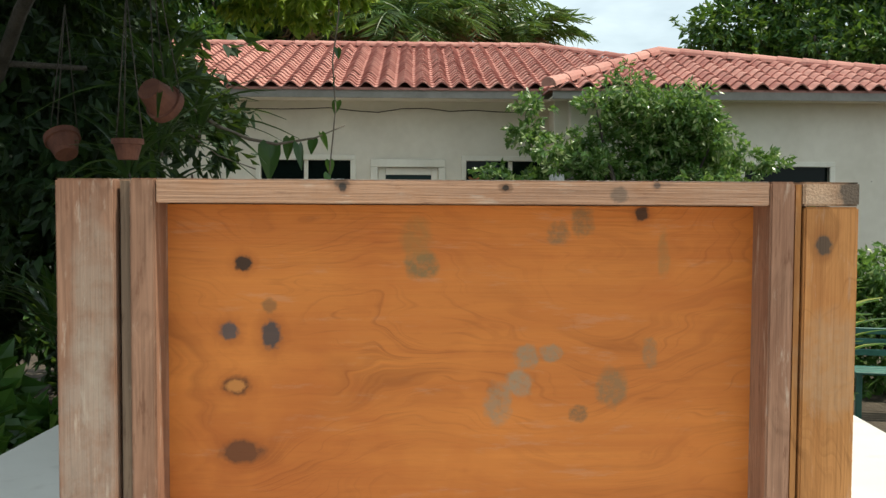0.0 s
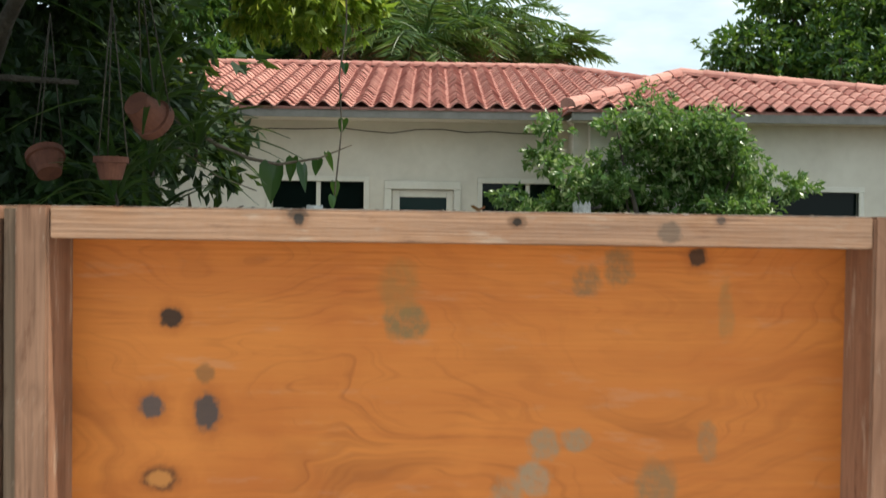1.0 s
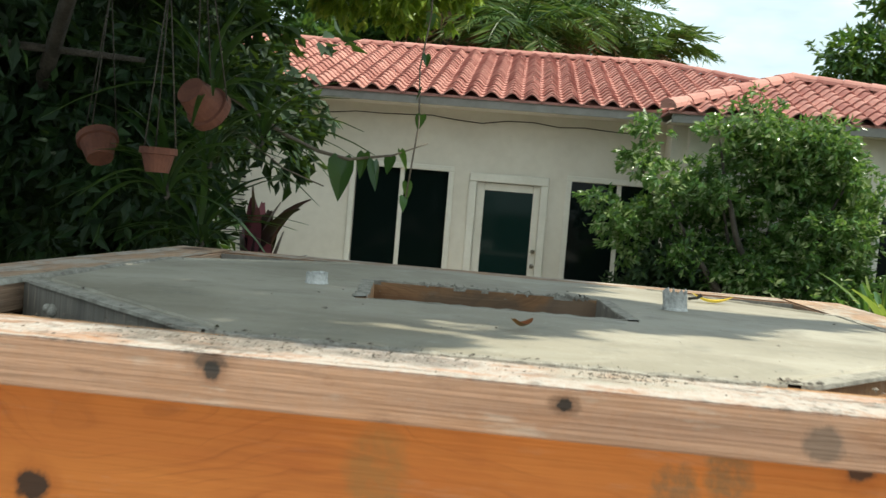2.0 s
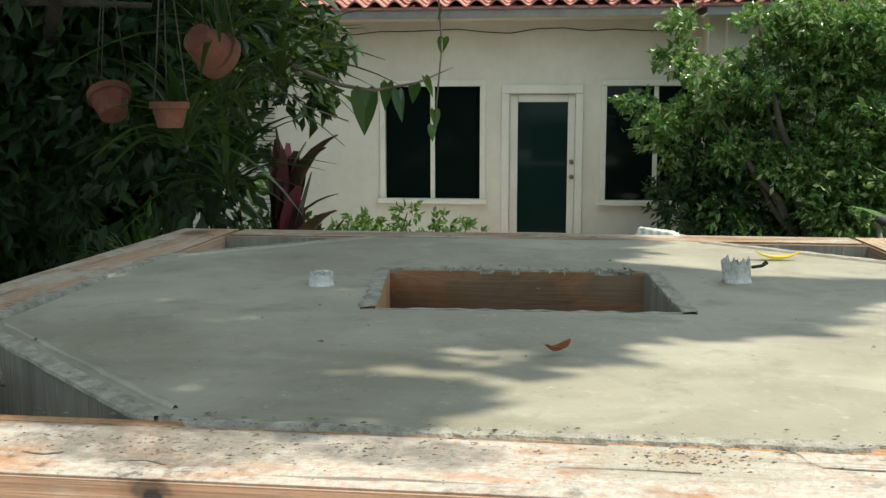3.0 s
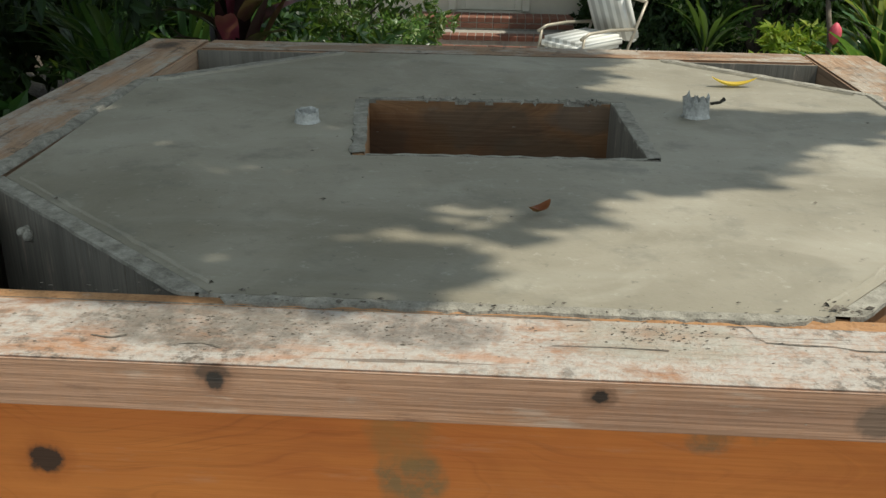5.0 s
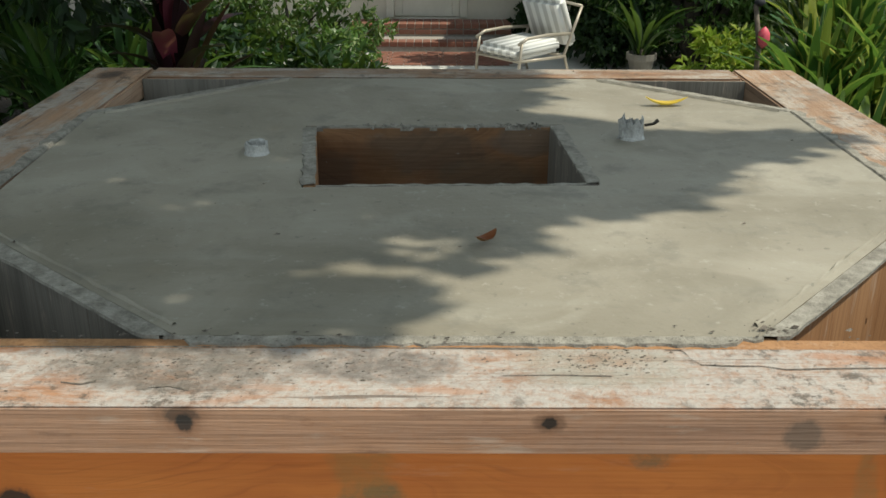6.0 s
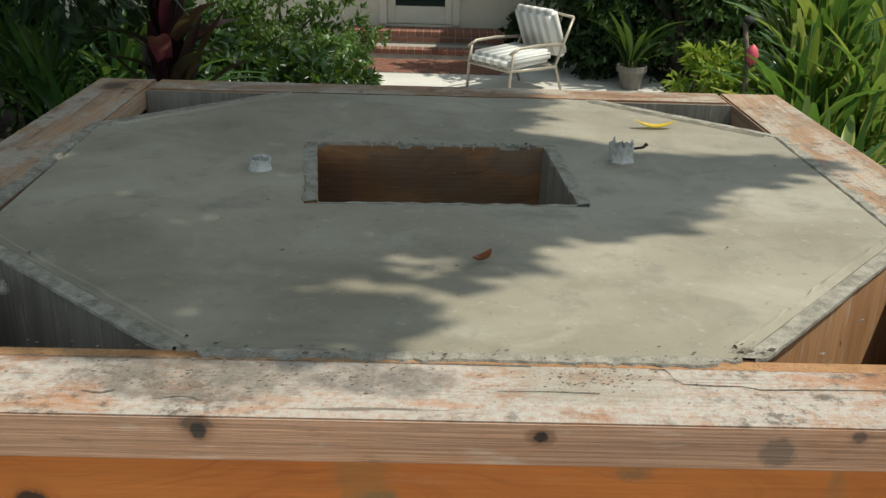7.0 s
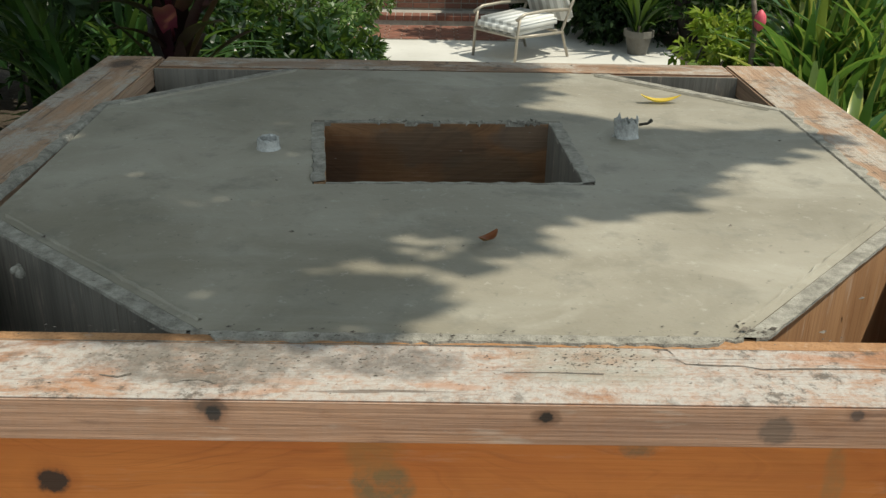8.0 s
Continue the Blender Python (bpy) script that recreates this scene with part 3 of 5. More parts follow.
def slab():
    top = thing("concrete_tabletop", "wet-looking grey concrete slab cast in the mould, trowelled", "concrete slab")
    bm = bmesh.new()
    outer = [bm.verts.new((x, y, SLAB_Z)) for x, y in OCT]
    inner = [bm.verts.new((x, y, SLAB_Z)) for x, y in HOLE_OUT]
    for i in range(8):
        a, b = outer[i], outer[(i + 1) % 8]
        bm.faces.new((a, b, inner[((i + 1) // 2) % 4], inner[(i // 2) % 4]) if (i // 2) % 4 != ((i + 1) // 2) % 4 else (a, b, inner[(i // 2) % 4]))
    bmesh.ops.triangulate(bm, faces=bm.faces[:])
    bmesh.ops.subdivide_edges(bm, edges=bm.edges[:], cuts=11, use_grid_fill=True)
    for v in bm.verts:
        v.co.z += 0.0012 * noise.noise(v.co * 5) + 0.0007 * noise.noise(v.co * 17)
    low = bmesh.ops.extrude_face_region(bm, geom=bm.faces[:])["geom"]
    for v in low:
        if isinstance(v, bmesh.types.BMVert):
            v.co.z = TOP - 0.07
    part("slab", bm, CONCRETE, top, smooth=False)
    # faint trowel ridges just inside the cut corners and along the front
    lump = random.Random(8)
    for i, k in ((7, 0), (1, 2), (3, 4), (5, 6)):
        p, q = Vector((*OCT[i], 0)), Vector((*OCT[k], 0))
        inw = Vector((-(q - p).y, (q - p).x, 0)).normalized()
        verts, faces = [], []
        for j in range(25):
            c = p.lerp(q, 0.04 + 0.92 * j / 24) + inw * (0.010 + lump.uniform(-0.0012, 0.0012))
            for off, z in ((-0.003, -0.002), (-0.001, lump.uniform(0.0006, 0.0022)), (0.001, lump.uniform(0.0006, 0.0022)), (0.0035, -0.002)):
                verts.append((c.x + inw.x * off, c.y + inw.y * off, SLAB_Z + 0.001 + z))
            if j:
                m = 4 * j
                faces += [(m - 4 + e, m + e, m + e + 1, m - 3 + e) for e in range(3)]
        link_mesh("trowel_ridge", verts, faces, CONCRETE, top)
    # cement spilled over the plywood edge behind the front rail
    verts, faces = [], []
    for j in range(61):
        x = -0.215 + 0.475 * j / 60
        y = 0.0915 + lump.uniform(0.0, 0.005) + (0.008 if j < 3 or j > 57 else 0)
        z = TOP + lump.uniform(0.0002, 0.0016)
        verts += [(x, y, TOP - 0.003), (x, y + 0.001, z), (x, 0.106, z + 0.0004), (x, 0.112, TOP - 0.001)]
        if j:
            m = 4 * j
            faces += [(m - 4 + e, m + e, m + e + 1, m - 3 + e) for e in range(3)]
    link_mesh("spilled_edge", verts, faces, edge_ply, top, "rough cement spilled along the front edge")
    return top


slab()


def mortar_glob(at, r, seed):
    rs = random.Random(seed)
    pieces = []
    for _ in range(5):
        c = Vector(at) + Vector((rs.uniform(-1, 1), rs.uniform(-1, 1), rs.uniform(-1.6, 0.4))) * r * 0.7
        bm = bmesh.new()
        bmesh.ops.create_icosphere(bm, subdivisions=2, radius=r * rs.uniform(0.4, 0.8))
        vs = [c + v.co * (1 + 0.5 * noise.noise(v.co * 90 + c * 20)) for v in bm.verts]
        fs = [tuple(v.index for v in f.verts) for f in bm.faces]
        bm.free()
        pieces.append((vs, fs))
    v, f = join(pieces)
    link_mesh("mortar_glob", v, f, edge_ply, form, "dried drip of pale mortar")


mortar_glob((-0.425, 0.262, TOP - 0.016), 0.0065, 1)
mortar_glob((-0.435, 0.278, TOP - 0.030), 0.004, 2)


def hole_box():
    hole = thing("sink_form", "open plywood box cast into the slab as a knock-out", "plywood box")
    for i in range(4):
        p, q = Vector((*HOLE[i], 0)), Vector((*HOLE[(i + 1) % 4], 0))
        d = (q - p).normalized()
        out = Vector((d.y, -d.x, 0)) * 0.015
        verts = []
        z1 = SLAB_Z - (0.0010 if i % 2 else 0.0016)
        for a in (p, q, q + out, p + out):
            verts += [(a.x, a.y, TOP - 0.32), (a.x, a.y, z1)]
        faces = [(0, 1, 3, 2), (2, 3, 5, 4), (4, 5, 7, 6), (6, 7, 1, 0), (1, 7, 5, 3)]
        # right board grey for its shade, left board warm for its sun
        link_mesh("side_board", verts, faces, (hole_ply, grey_ply, hole_ply, warm_ply)[i], hole)
        # a lumpy crust of cement over the board's top edge
        lump = random.Random(40 + i)
        reach = (0.45, 1.15, 0.75, 1.15)[i]
        tv, tf, n = [], [], 22
        for j in range(n + 1):
            c = p.lerp(q, j / n)
            e1, e2 = c + out * lump.uniform(-0.04, 0.10), c + out * reach * lump.uniform(0.85, 1.15)
            for b, z in ((e1, z1 - 0.004), (e1, z1 + lump.uniform(0.0012, 0.0032)), (e2, z1 + lump.uniform(0.001, 0.0028)), (e2, z1 - 0.002)):
                tv.append((b.x, b.y, z))
            if j:
                k = 4 * j
                tf += [(k - 4 + e, k + e, k + e + 1, k - 3 + e) for e in range(3)]
        link_mesh("cement_smear", tv, tf, edge_ply, hole)
    block("bottom_board", (-0.19, 0.46, TOP - 0.34), (0.21, 0.79, TOP - 0.322), hole_ply, hole)
    # crumbs of mortar along the far edge
    lump = random.Random(3)
    pieces = []
    for k in range(80):
        x = lump.uniform(-0.16, 0.17) if k > 35 else lump.uniform(0.03, 0.15)
        c = Vector((x, 0.756 + 0.034 * x + lump.uniform(-0.006, 0.006), SLAB_Z + lump.uniform(-0.001, 0.002)))
        r = lump.uniform(0.0012, 0.0034)
        v = [c + Vector((lump.uniform(-1, 1), lump.uniform(-1, 1), lump.uniform(-0.8, 0.8))) * r * 1.2 + Vector(o) * r for o in ((1, 0, 0), (-1, 0, 0), (0, 1, 0), (0, -1, 0), (0, 0, 1), (0, 0, -1))]
        pieces.append((v, [(0, 2, 4), (2, 1, 4), (1, 3, 4), (3, 0, 4), (2, 0, 5), (1, 2, 5), (3, 1, 5), (0, 3, 5)]))
    v, f = join(pieces)
    tagged(link_mesh("mortar_crumb", v, f, edge_ply, hole), "ragged mortar crumbs", "", "", "stuff")
    return hole


hole_box()


def pipe_stub(x, y, r, h, label, rough=0.0006):
    stub = thing("pipe_stub", label, "pipe", (x, y, SLAB_Z))
    v, f = lathe([(r * 1.1, 0.0), (r, 0.004), (r, h), (r * 0.8, h), (r * 0.8, 0.006)], 20)
    lump = random.Random(int(x * 100))
    v = [(a + lump.uniform(-1, 1) * rough, b + lump.uniform(-1, 1) * rough, c + (lump.uniform(-4, 4) * rough if c > 0.01 else 0)) for a, b, c in v]
    link_mesh("pipe", v, f, PVC, stub)
    return stub


pipe_stub(-0.231, 0.618, 0.0150, 0.014, "short white plastic pipe stub in the slab")
s2 = pipe_stub(0.263, 0.697, 0.0165, 0.026, "taller cement-smeared pipe stub with a cut tie", 0.0019)
pipe("tie", [(0.018, 0.0, 0.018), (0.030, 0.0, 0.020), (0.036, 0.003, 0.024)], [0.002, 0.002, 0.003], BARK, s2, "cut wire tie")


def leaf_on_slab(name, label, category, at, turn, length, width, curl, material):
    lf = thing(name, label, category, at, turn)
    n, verts, faces = 10, [], []
    for i in range(n + 1):
        u = i / n
        w = width * math.sin(math.pi * min(1, 0.08 + 0.9 * u)) ** 0.8
        z = curl * (2 * u - 1) ** 2
        verts += [((u - 0.5) * length, -w, z + w * 0.5), ((u - 0.5) * length, 0, z), ((u - 0.5) * length, w, z + w * 0.5)]
        if i:
            k = 3 * i
            faces += [(k - 3, k, k + 1, k - 2), (k - 2, k + 1, k + 2, k - 1)]
    link_mesh("blade", verts, faces, material, lf, smooth=True)
    return lf


YELLOW = leafy("yellow_leaf", (0.55, 0.36, 0.04), (0.68, 0.48, 0.07), (0.60, 0.40, 0.05), 0.5, 0.2)
BROWN = leafy("brown_leaf", (0.16, 0.045, 0.02), (0.22, 0.065, 0.028), (0.16, 0.05, 0.022), 0.5, 0.2)
leaf_on_slab("yellow_leaf", "curled yellow fallen leaf on the slab", "leaf", (0.353, 0.885, SLAB_Z + 0.001), 4, 0.066, 0.009, 0.012, YELLOW)
leaf_on_slab("brown_leaf", "curled reddish brown fallen leaf on the slab", "leaf", (0.049, 0.305, SLAB_Z + 0.004), 50, 0.032, 0.007, 0.008, BROWN)

# ---------------------------------------------------------------- leaves and plants
def leaf_mesh(points, dirs, sizes, width=0.45, fold=0.25):
    """Folded pointed leaves (two quads each) at points, along dirs."""
    n = len(points)
    p, d = np.asarray(points, float), np.asarray(dirs, float)
    d /= np.linalg.norm(d, axis=1, keepdims=True) + 1e-9
    r = np.random.RandomState(n).normal(size=(n, 3))
    s = np.cross(d, r)
    s /= np.linalg.norm(s, axis=1, keepdims=True) + 1e-9
    u = np.cross(s, d)
    L = np.asarray(sizes, float)[:, None]
    mid = p + d * L * 0.45
    tip = p + d * L - u * L * 0.12
    verts = np.stack([p, mid + s * L * width / 2 + u * L * fold * 0.3, tip, mid - s * L * width / 2 + u * L * fold * 0.3, mid - u * L * 0.02], 1).reshape(-1, 3)
    base = np.arange(n)[:, None] * 5
    faces = np.concatenate([base + np.array([[0, 4, 1]]), base + np.array([[4, 2, 1]]), base + np.array([[0, 3, 4]]), base + np.array([[3, 2, 4]])], 0)
    return verts, faces


def leaf_object(name, verts, faces, material, parent=None, label=""):
    me = bpy.data.meshes.new(name)
    me.from_pydata(verts.tolist(), [], faces.tolist())
    me.materials.append(material)
    me.update()
    ob = new(name, me)
    ob.parent = parent
    if label:
        tagged(ob, label)
    return ob


def crown(name, clumps, count, size, material, parent=None, label="", seed=1, width=0.45, droop=0.3, shell=0.55):
    """Leaves in clumps (x, y, z, rx, ry, rz): twigs radiate from each clump's middle, leaves lie along them."""
    rs = np.random.RandomState(seed)
    vol = np.array([c[3] * c[4] * c[5] for c in clumps]) ** 0.75
    pts, dirs = [], []
    for c, share in zip(clumps, vol / vol.sum()):
        twigs = max(3, int(count * share / 9))
        v = rs.normal(size=(twigs, 3))
        v /= np.linalg.norm(v, axis=1, keepdims=True)
        rad = shell + (1.12 - shell) * rs.rand(twigs, 1) ** 0.6
        bumps = np.array([0.8 + 0.45 * noise.noise(Vector(a * 2.2) + Vector(c[:3])) for a in v])[:, None]
        tips = v * rad * bumps
        for k in range(9):
            f = rs.uniform(-0.14, 0.10, (twigs, 1))
            pp = tips * (1 + f) + rs.normal(scale=0.055, size=(twigs, 3))
            pts.append(pp * np.array(c[3:6]) + np.array(c[:3]))
            dirs.append(v * 0.6 + rs.normal(scale=0.6, size=(twigs, 3)) - np.array([0, 0, droop]))
    pts, dirs = np.concatenate(pts), np.concatenate(dirs)
    keep = pts[:, 2] > 0.03
    pts, dirs = pts[keep], dirs[keep]
    sz = size * rs.uniform(0.6, 1.25, len(pts))
    v, f = leaf_mesh(pts, dirs, sz, width)
    return leaf_object(name, v, f, material, parent, label)


def clump_cloud(centre, radii, n, r, seed):
    rs = random.Random(seed)
    out = []
    for _ in range(n):
        while True:
            v = Vector((rs.uniform(-1, 1), rs.uniform(-1, 1), rs.uniform(-1, 1)))
            if 0.25 < v.length < 1:
                break
        k = r * rs.uniform(0.6, 1.3)
        out.append((centre[0] + v.x * radii[0], centre[1] + v.y * radii[1], centre[2] + v.z * radii[2], k * rs.uniform(0.9, 1.3), k * rs.uniform(0.9, 1.3), k * rs.uniform(0.6, 0.9)))
    return out


def limbs(base, forks, r0, seed, wob=0.12):
    """A trunk from base that forks to each of the points; one mesh."""
    rs = random.Random(seed)
    pieces = []
    for tip in forks:
        b, t = Vector(base), Vector(tip)
        pts, rad = [], []
        n = 9
        for i in range(n + 1):
            u = i / n
            p = b.lerp(t, u)
            p.x += wob * math.sin(u * 5 + rs.uniform(0, 1)) * u * (1 - u) * 4 * rs.uniform(0.4, 1)
            p.y += wob * math.cos(u * 6 + rs.uniform(0, 1)) * u * (1 - u) * 4 * rs.uniform(0.4, 1)
            p.z = b.z + (t.z - b.z) * (u ** 0.8)
            pts.append(p)
            rad.append(r0 * (1 - 0.88 * u))
        pieces.append(tube(pts, rad, 8))
    return join(pieces)


def shrub(name, label, category, clumps, count, size, material, seed, base=None, **kw):
    x = sum(c[0] for c in clumps) / len(clumps)
    y = sum(c[1] for c in clumps) / len(clumps)
    base = base or (x, y, 0.0)
    s = thing(name, label, category, base)
    local = [(c[0] - base[0], c[1] - base[1], c[2] - base[2], *c[3:]) for c in clumps]
    v, f = limbs((0, 0, 0), [Vector(c[:3]) for c in local[:12]], 0.018 + 0.005 * len(clumps) ** 0.5, seed)
    link_mesh("stem", v, f, BARK, s, smooth=True)
    crown("foliage", local, count, size, material, s, seed=seed, **kw)
    return s


def frond(length, leaflets, width, droop, rs, m):
    """An arching palm frond; verts and faces."""
    pts, dirs, sizes = [], [], []
    path = []
    for i in range(13):
        u = i / 12
        path.append(Vector((length * u * (1 - 0.25 * u * droop), 0, length * (0.5 * u - droop * u * u))))
    for i in range(leaflets):
        u = 0.12 + 0.88 * i / leaflets
        k = min(11, int(u * 12))
        p = path[k].lerp(path[k + 1], u * 12 - k)
        for sgn in (-1, 1):
            pts.append(p)
            dirs.append(Vector((0.55, sgn * 1.0, -0.25 - 0.5 * rs.random())))
            sizes.append(width * (0.5 + math.sin(math.pi * (0.1 + 0.85 * u)) * 0.8))
    pts = [m @ p for p in pts]
    dirs = [m.to_3x3() @ d for d in dirs]
    return pts, dirs, sizes, [m @ p for p in path]


def palm(label, at, height, r, fronds, length, seed, material=None, droop=0.9, dead=4, width=0.5):
    rs = random.Random(seed)
    t = thing("palm_tree", label, "palm tree", at, group="palms behind the house")
    lean = Vector((rs.uniform(-0.3, 0.3), rs.uniform(-0.3, 0.3), 0))
    pts = [lean * (i / 8) ** 2 + Vector((0, 0, height * i / 8)) for i in range(9)]
    v, f = tube(pts, [r * (1.25 - 0.5 * i / 8) for i in range(9)], 10)
    link_mesh("trunk", v, f, BARK, t, smooth=True)
    for name, mat_, n, drp, tilt in (("crown", material or LEAF_PALM, fronds, droop, 0), ("dead_fronds", LEAF_DEAD, dead, 1.6, -50)):
        P, D, S, ribs = [], [], [], []
        for i in range(n):
            m = Matrix.Translation(pts[-1]) @ pose(0, 0, 0, 0, 0, 360 * i / n + rs.uniform(-15, 15)) @ pose(0, 0, 0, 0, -rs.uniform(-25, 45) - tilt, 0)
            a, b, c, path = frond(length * rs.uniform(0.8, 1.1), 26, width, drp * rs.uniform(0.6, 1.1), rs, m)
            P += a; D += b; S += c
            ribs.append(tube(path, [0.03 * (1 - 0.07 * k) for k in range(13)], 4))
        if not n:
            continue
        v, f = leaf_mesh([tuple(p) for p in P], [tuple(d) for d in D], S, 0.10, 0.1)
        rv, rf = join(ribs)
        o = len(v)
        allv = np.concatenate([v, np.array([tuple(x) for x in rv])])
        me = bpy.data.meshes.new(name)
        me.from_pydata(allv.tolist(), [], f.tolist() + [tuple(i + o for i in q) for q in rf])
        me.materials.append(mat_)
        ob = new(name, me)
        ob.parent = t
    return t


def blade_data(name, length, width, lean, curl, material, segs=6):
    """One bent, folded, pointed blade rising from the origin and leaning along x."""
    verts, faces = [], []
    for k in range(segs + 1):
        u = k / segs
        c = Vector((length * (lean * u + curl * u * u), 0, length * (u - (0.35 * lean + 0.55 * curl) * u * u)))
        w = width * (0.30 + 1.25 * math.sin(math.pi * min(0.985, 0.10 + 0.88 * u))) * 0.5
        verts += [c + Vector((0, -w, w * 0.4)), c, c + Vector((0, w, w * 0.4))]
        if k:
            j = 3 * k
            faces += [(j - 3, j, j + 1, j - 2), (j - 2, j + 1, j + 2, j - 1)]
    me = bpy.data.meshes.new(name)
    me.from_pydata([tuple(v) for v in verts], [], faces)
    me.materials.append(material)
    me.polygons.foreach_set("use_smooth", [True] * len(me.polygons))
    return me


def strappy(name, label, category, at, n, blades, seed, stem=0.2, spread=0.06, rise=0.2, group="", stem_r=0.02, tilt=12):
    """A tuft of blades, each an object on one of a few shared meshes, on a short stem."""
    rs = random.Random(seed)
    t = thing(name, label, category, at, group=group)
    v, f = tube([(0, 0, 0), (0.01, 0.01, stem * 0.6), (0, 0, stem + rise * 0.7)], [stem_r * 1.3, stem_r, stem_r * 0.6], 7)
    link_mesh("stem", v, f, BARK, t, smooth=True)
    for i in range(n):
        a = 137.5 * i + rs.uniform(-25, 25)
        b = new("blade", blades[rs.randrange(len(blades))])
        b.parent = t
        u = i / n
        d = Vector((math.cos(radians(a)), math.sin(radians(a)), 0)) * spread * rs.uniform(0.2, 1)
        k = rs.uniform(0.65, 1.15)
        b.matrix_local = Matrix.Translation(d + Vector((0, 0, stem + rise * u))) @ pose(0, 0, 0, 0, 0, a) @ pose(0, 0, 0, rs.uniform(-8, 8), tilt * (1 - 1.6 * u) + rs.uniform(-10, 10), rs.uniform(-20, 20)) @ Matrix.Scale(k, 4)
    return t

# ---------------------------------------------------------------- the house
HY = 12.66          # front wall
house = thing("house", "single-storey cream stucco house with a red barrel-tile roof", "house", (0, HY, 0))


def wall_with_openings(name, x0, x1, z1, openings, y0, thick, material, parent):
    """A wall built of blocks round its openings (xa, xb, za, zb)."""
    bm = bmesh.new()
    xs = sorted({x0, x1, *[o[0] for o in openings], *[o[1] for o in openings]})
    for a, b in zip(xs, xs[1:]):
        cut = [o for o in openings if o[0] <= a + 1e-6 and o[1] >= b - 1e-6]
        z = 0.0
        for o in sorted(cut, key=lambda q: q[2]):
            if o[2] > z:
                box(bm, (a, y0, z), (b, y0 + thick, o[2]))
            z = o[3]
        box(bm, (a, y0, z), (b, y0 + thick, z1))
    bmesh.ops.remove_doubles(bm, verts=bm.verts[:], dist=0.0005)
    return part(name, bm, material, parent)


WIN = [(-2.30, -1.00, 1.02, 2.54), (0.69, 1.99, 1.02, 2.54)]
DOOR = (-0.60, 0.28, 0.32, 2.44)
EAVE = 3.42
wall_with_openings("wall", -3.65, 2.1, EAVE, [*WIN, DOOR], 0.0, 0.2, STUCCO, house)
wall_with_openings("wall", 2.1, 12.0, EAVE - 0.02, [(4.55, 5.75, 1.15, 2.45)], -0.75, 0.2, STUCCO, house)
block("wall", (1.9, -0.549, 0), (2.1, -0.001, EAVE - 0.02), STUCCO, house)
block("wall", (-3.85, 0.0, 0), (-3.651, 1.3, EAVE), STUCCO, house)
wall_with_openings("wall", -8.0, -3.851, EAVE, [(-4.75, -3.95, 0.35, 2.35)], 1.3, 0.2, STUCCO, house)
shutter = new("shutter")
shutter.parent = house
for lo, hi in (((-4.75, 1.32, 0.35), (-4.68, 1.38, 2.35)), ((-4.02, 1.32, 0.35), (-3.95, 1.38, 2.35)), ((-4.68, 1.32, 2.27), (-4.02, 1.38, 2.35)), ((-4.68, 1.32, 0.35), (-4.02, 1.38, 0.45))):
    block("frame", lo, hi, TRIM, shutter)
for i in range(26):
    block("louvre", (-4.68, 1.34, 0.46 + 0.069 * i), (-4.02, 1.37, 0.515 + 0.069 * i), TRIM, shutter)
# black sheet in place of the shade behind the louvres
block("backing", (-4.75, 1.44, 0.35), (-3.95, 1.46, 2.35), ROOM_SHADE, shutter)
block("wall", (-8.0, 8.8, 0), (12.0, 9.0, EAVE), STUCCO, house)
block("wall", (12.001, -0.75, 0), (12.2, 9.0, EAVE), STUCCO, house)
block("interior", (-3.6, 1.8, 0.02), (11.9, 1.9, EAVE - 0.05), ROOM_SHADE, house, "near-black sheet in place of the unlit rooms")


def window(x0, x1, z0, z1, y, parent, mull=True):
    w = new("window")
    w.parent = parent
    c = 0.075
    for lo, hi in (((x0 - c, y - 0.03, z1), (x1 + c, y + 0.05, z1 + c)), ((x0 - c, y - 0.03, z0 - 0.001), (x0, y + 0.05, z1 - 0.001)), ((x1, y - 0.03, z0 - 0.001), (x1 + c, y + 0.05, z1 - 0.001))):
        block("frame", lo, hi, TRIM, w, bevel=0.006)
    block("sill", (x0 - c - 0.03, y - 0.08, z0 - 0.07), (x1 + c + 0.03, y + 0.06, z0 - 0.002), TRIM, w, bevel=0.008)
    m = (x0 + x1) / 2
    if mull:
        block("mullion", (m - 0.03, y + 0.02, z0), (m + 0.03, y + 0.06, z1 - 0.002), TRIM, w, bevel=0.004)
    for a, b in ((x0, m - 0.03), (m + 0.03, x1)) if mull else ((x0, x1),):
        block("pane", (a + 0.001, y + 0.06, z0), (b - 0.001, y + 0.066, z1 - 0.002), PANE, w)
    return w


for o in WIN:
    window(*o, 0.0, house)
window(4.55, 5.75, 1.15, 2.45, -0.75, house, False)
door = new("door")
door.parent = house
for lo, hi in (((-0.71, -0.04, 2.44), (0.385, 0.05, 2.56)), ((-0.71, -0.04, 0.32), (-0.601, 0.05, 2.439)), ((0.281, -0.04, 0.32), (0.385, 0.05, 2.439))):
    block("casing", lo, hi, TRIM, door, bevel=0.01)
for lo, hi in (((-0.598, 0.03, 0.33), (-0.49, 0.075, 2.437)), ((0.18, 0.03, 0.33), (0.278, 0.075, 2.437)), ((-0.489, 0.03, 2.33), (0.179, 0.075, 2.437)), ((-0.489, 0.03, 0.33), (0.179, 0.075, 0.56))):
    block("stile", lo, hi, TRIM, door, bevel=0.006)
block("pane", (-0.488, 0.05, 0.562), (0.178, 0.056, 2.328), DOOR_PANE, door)
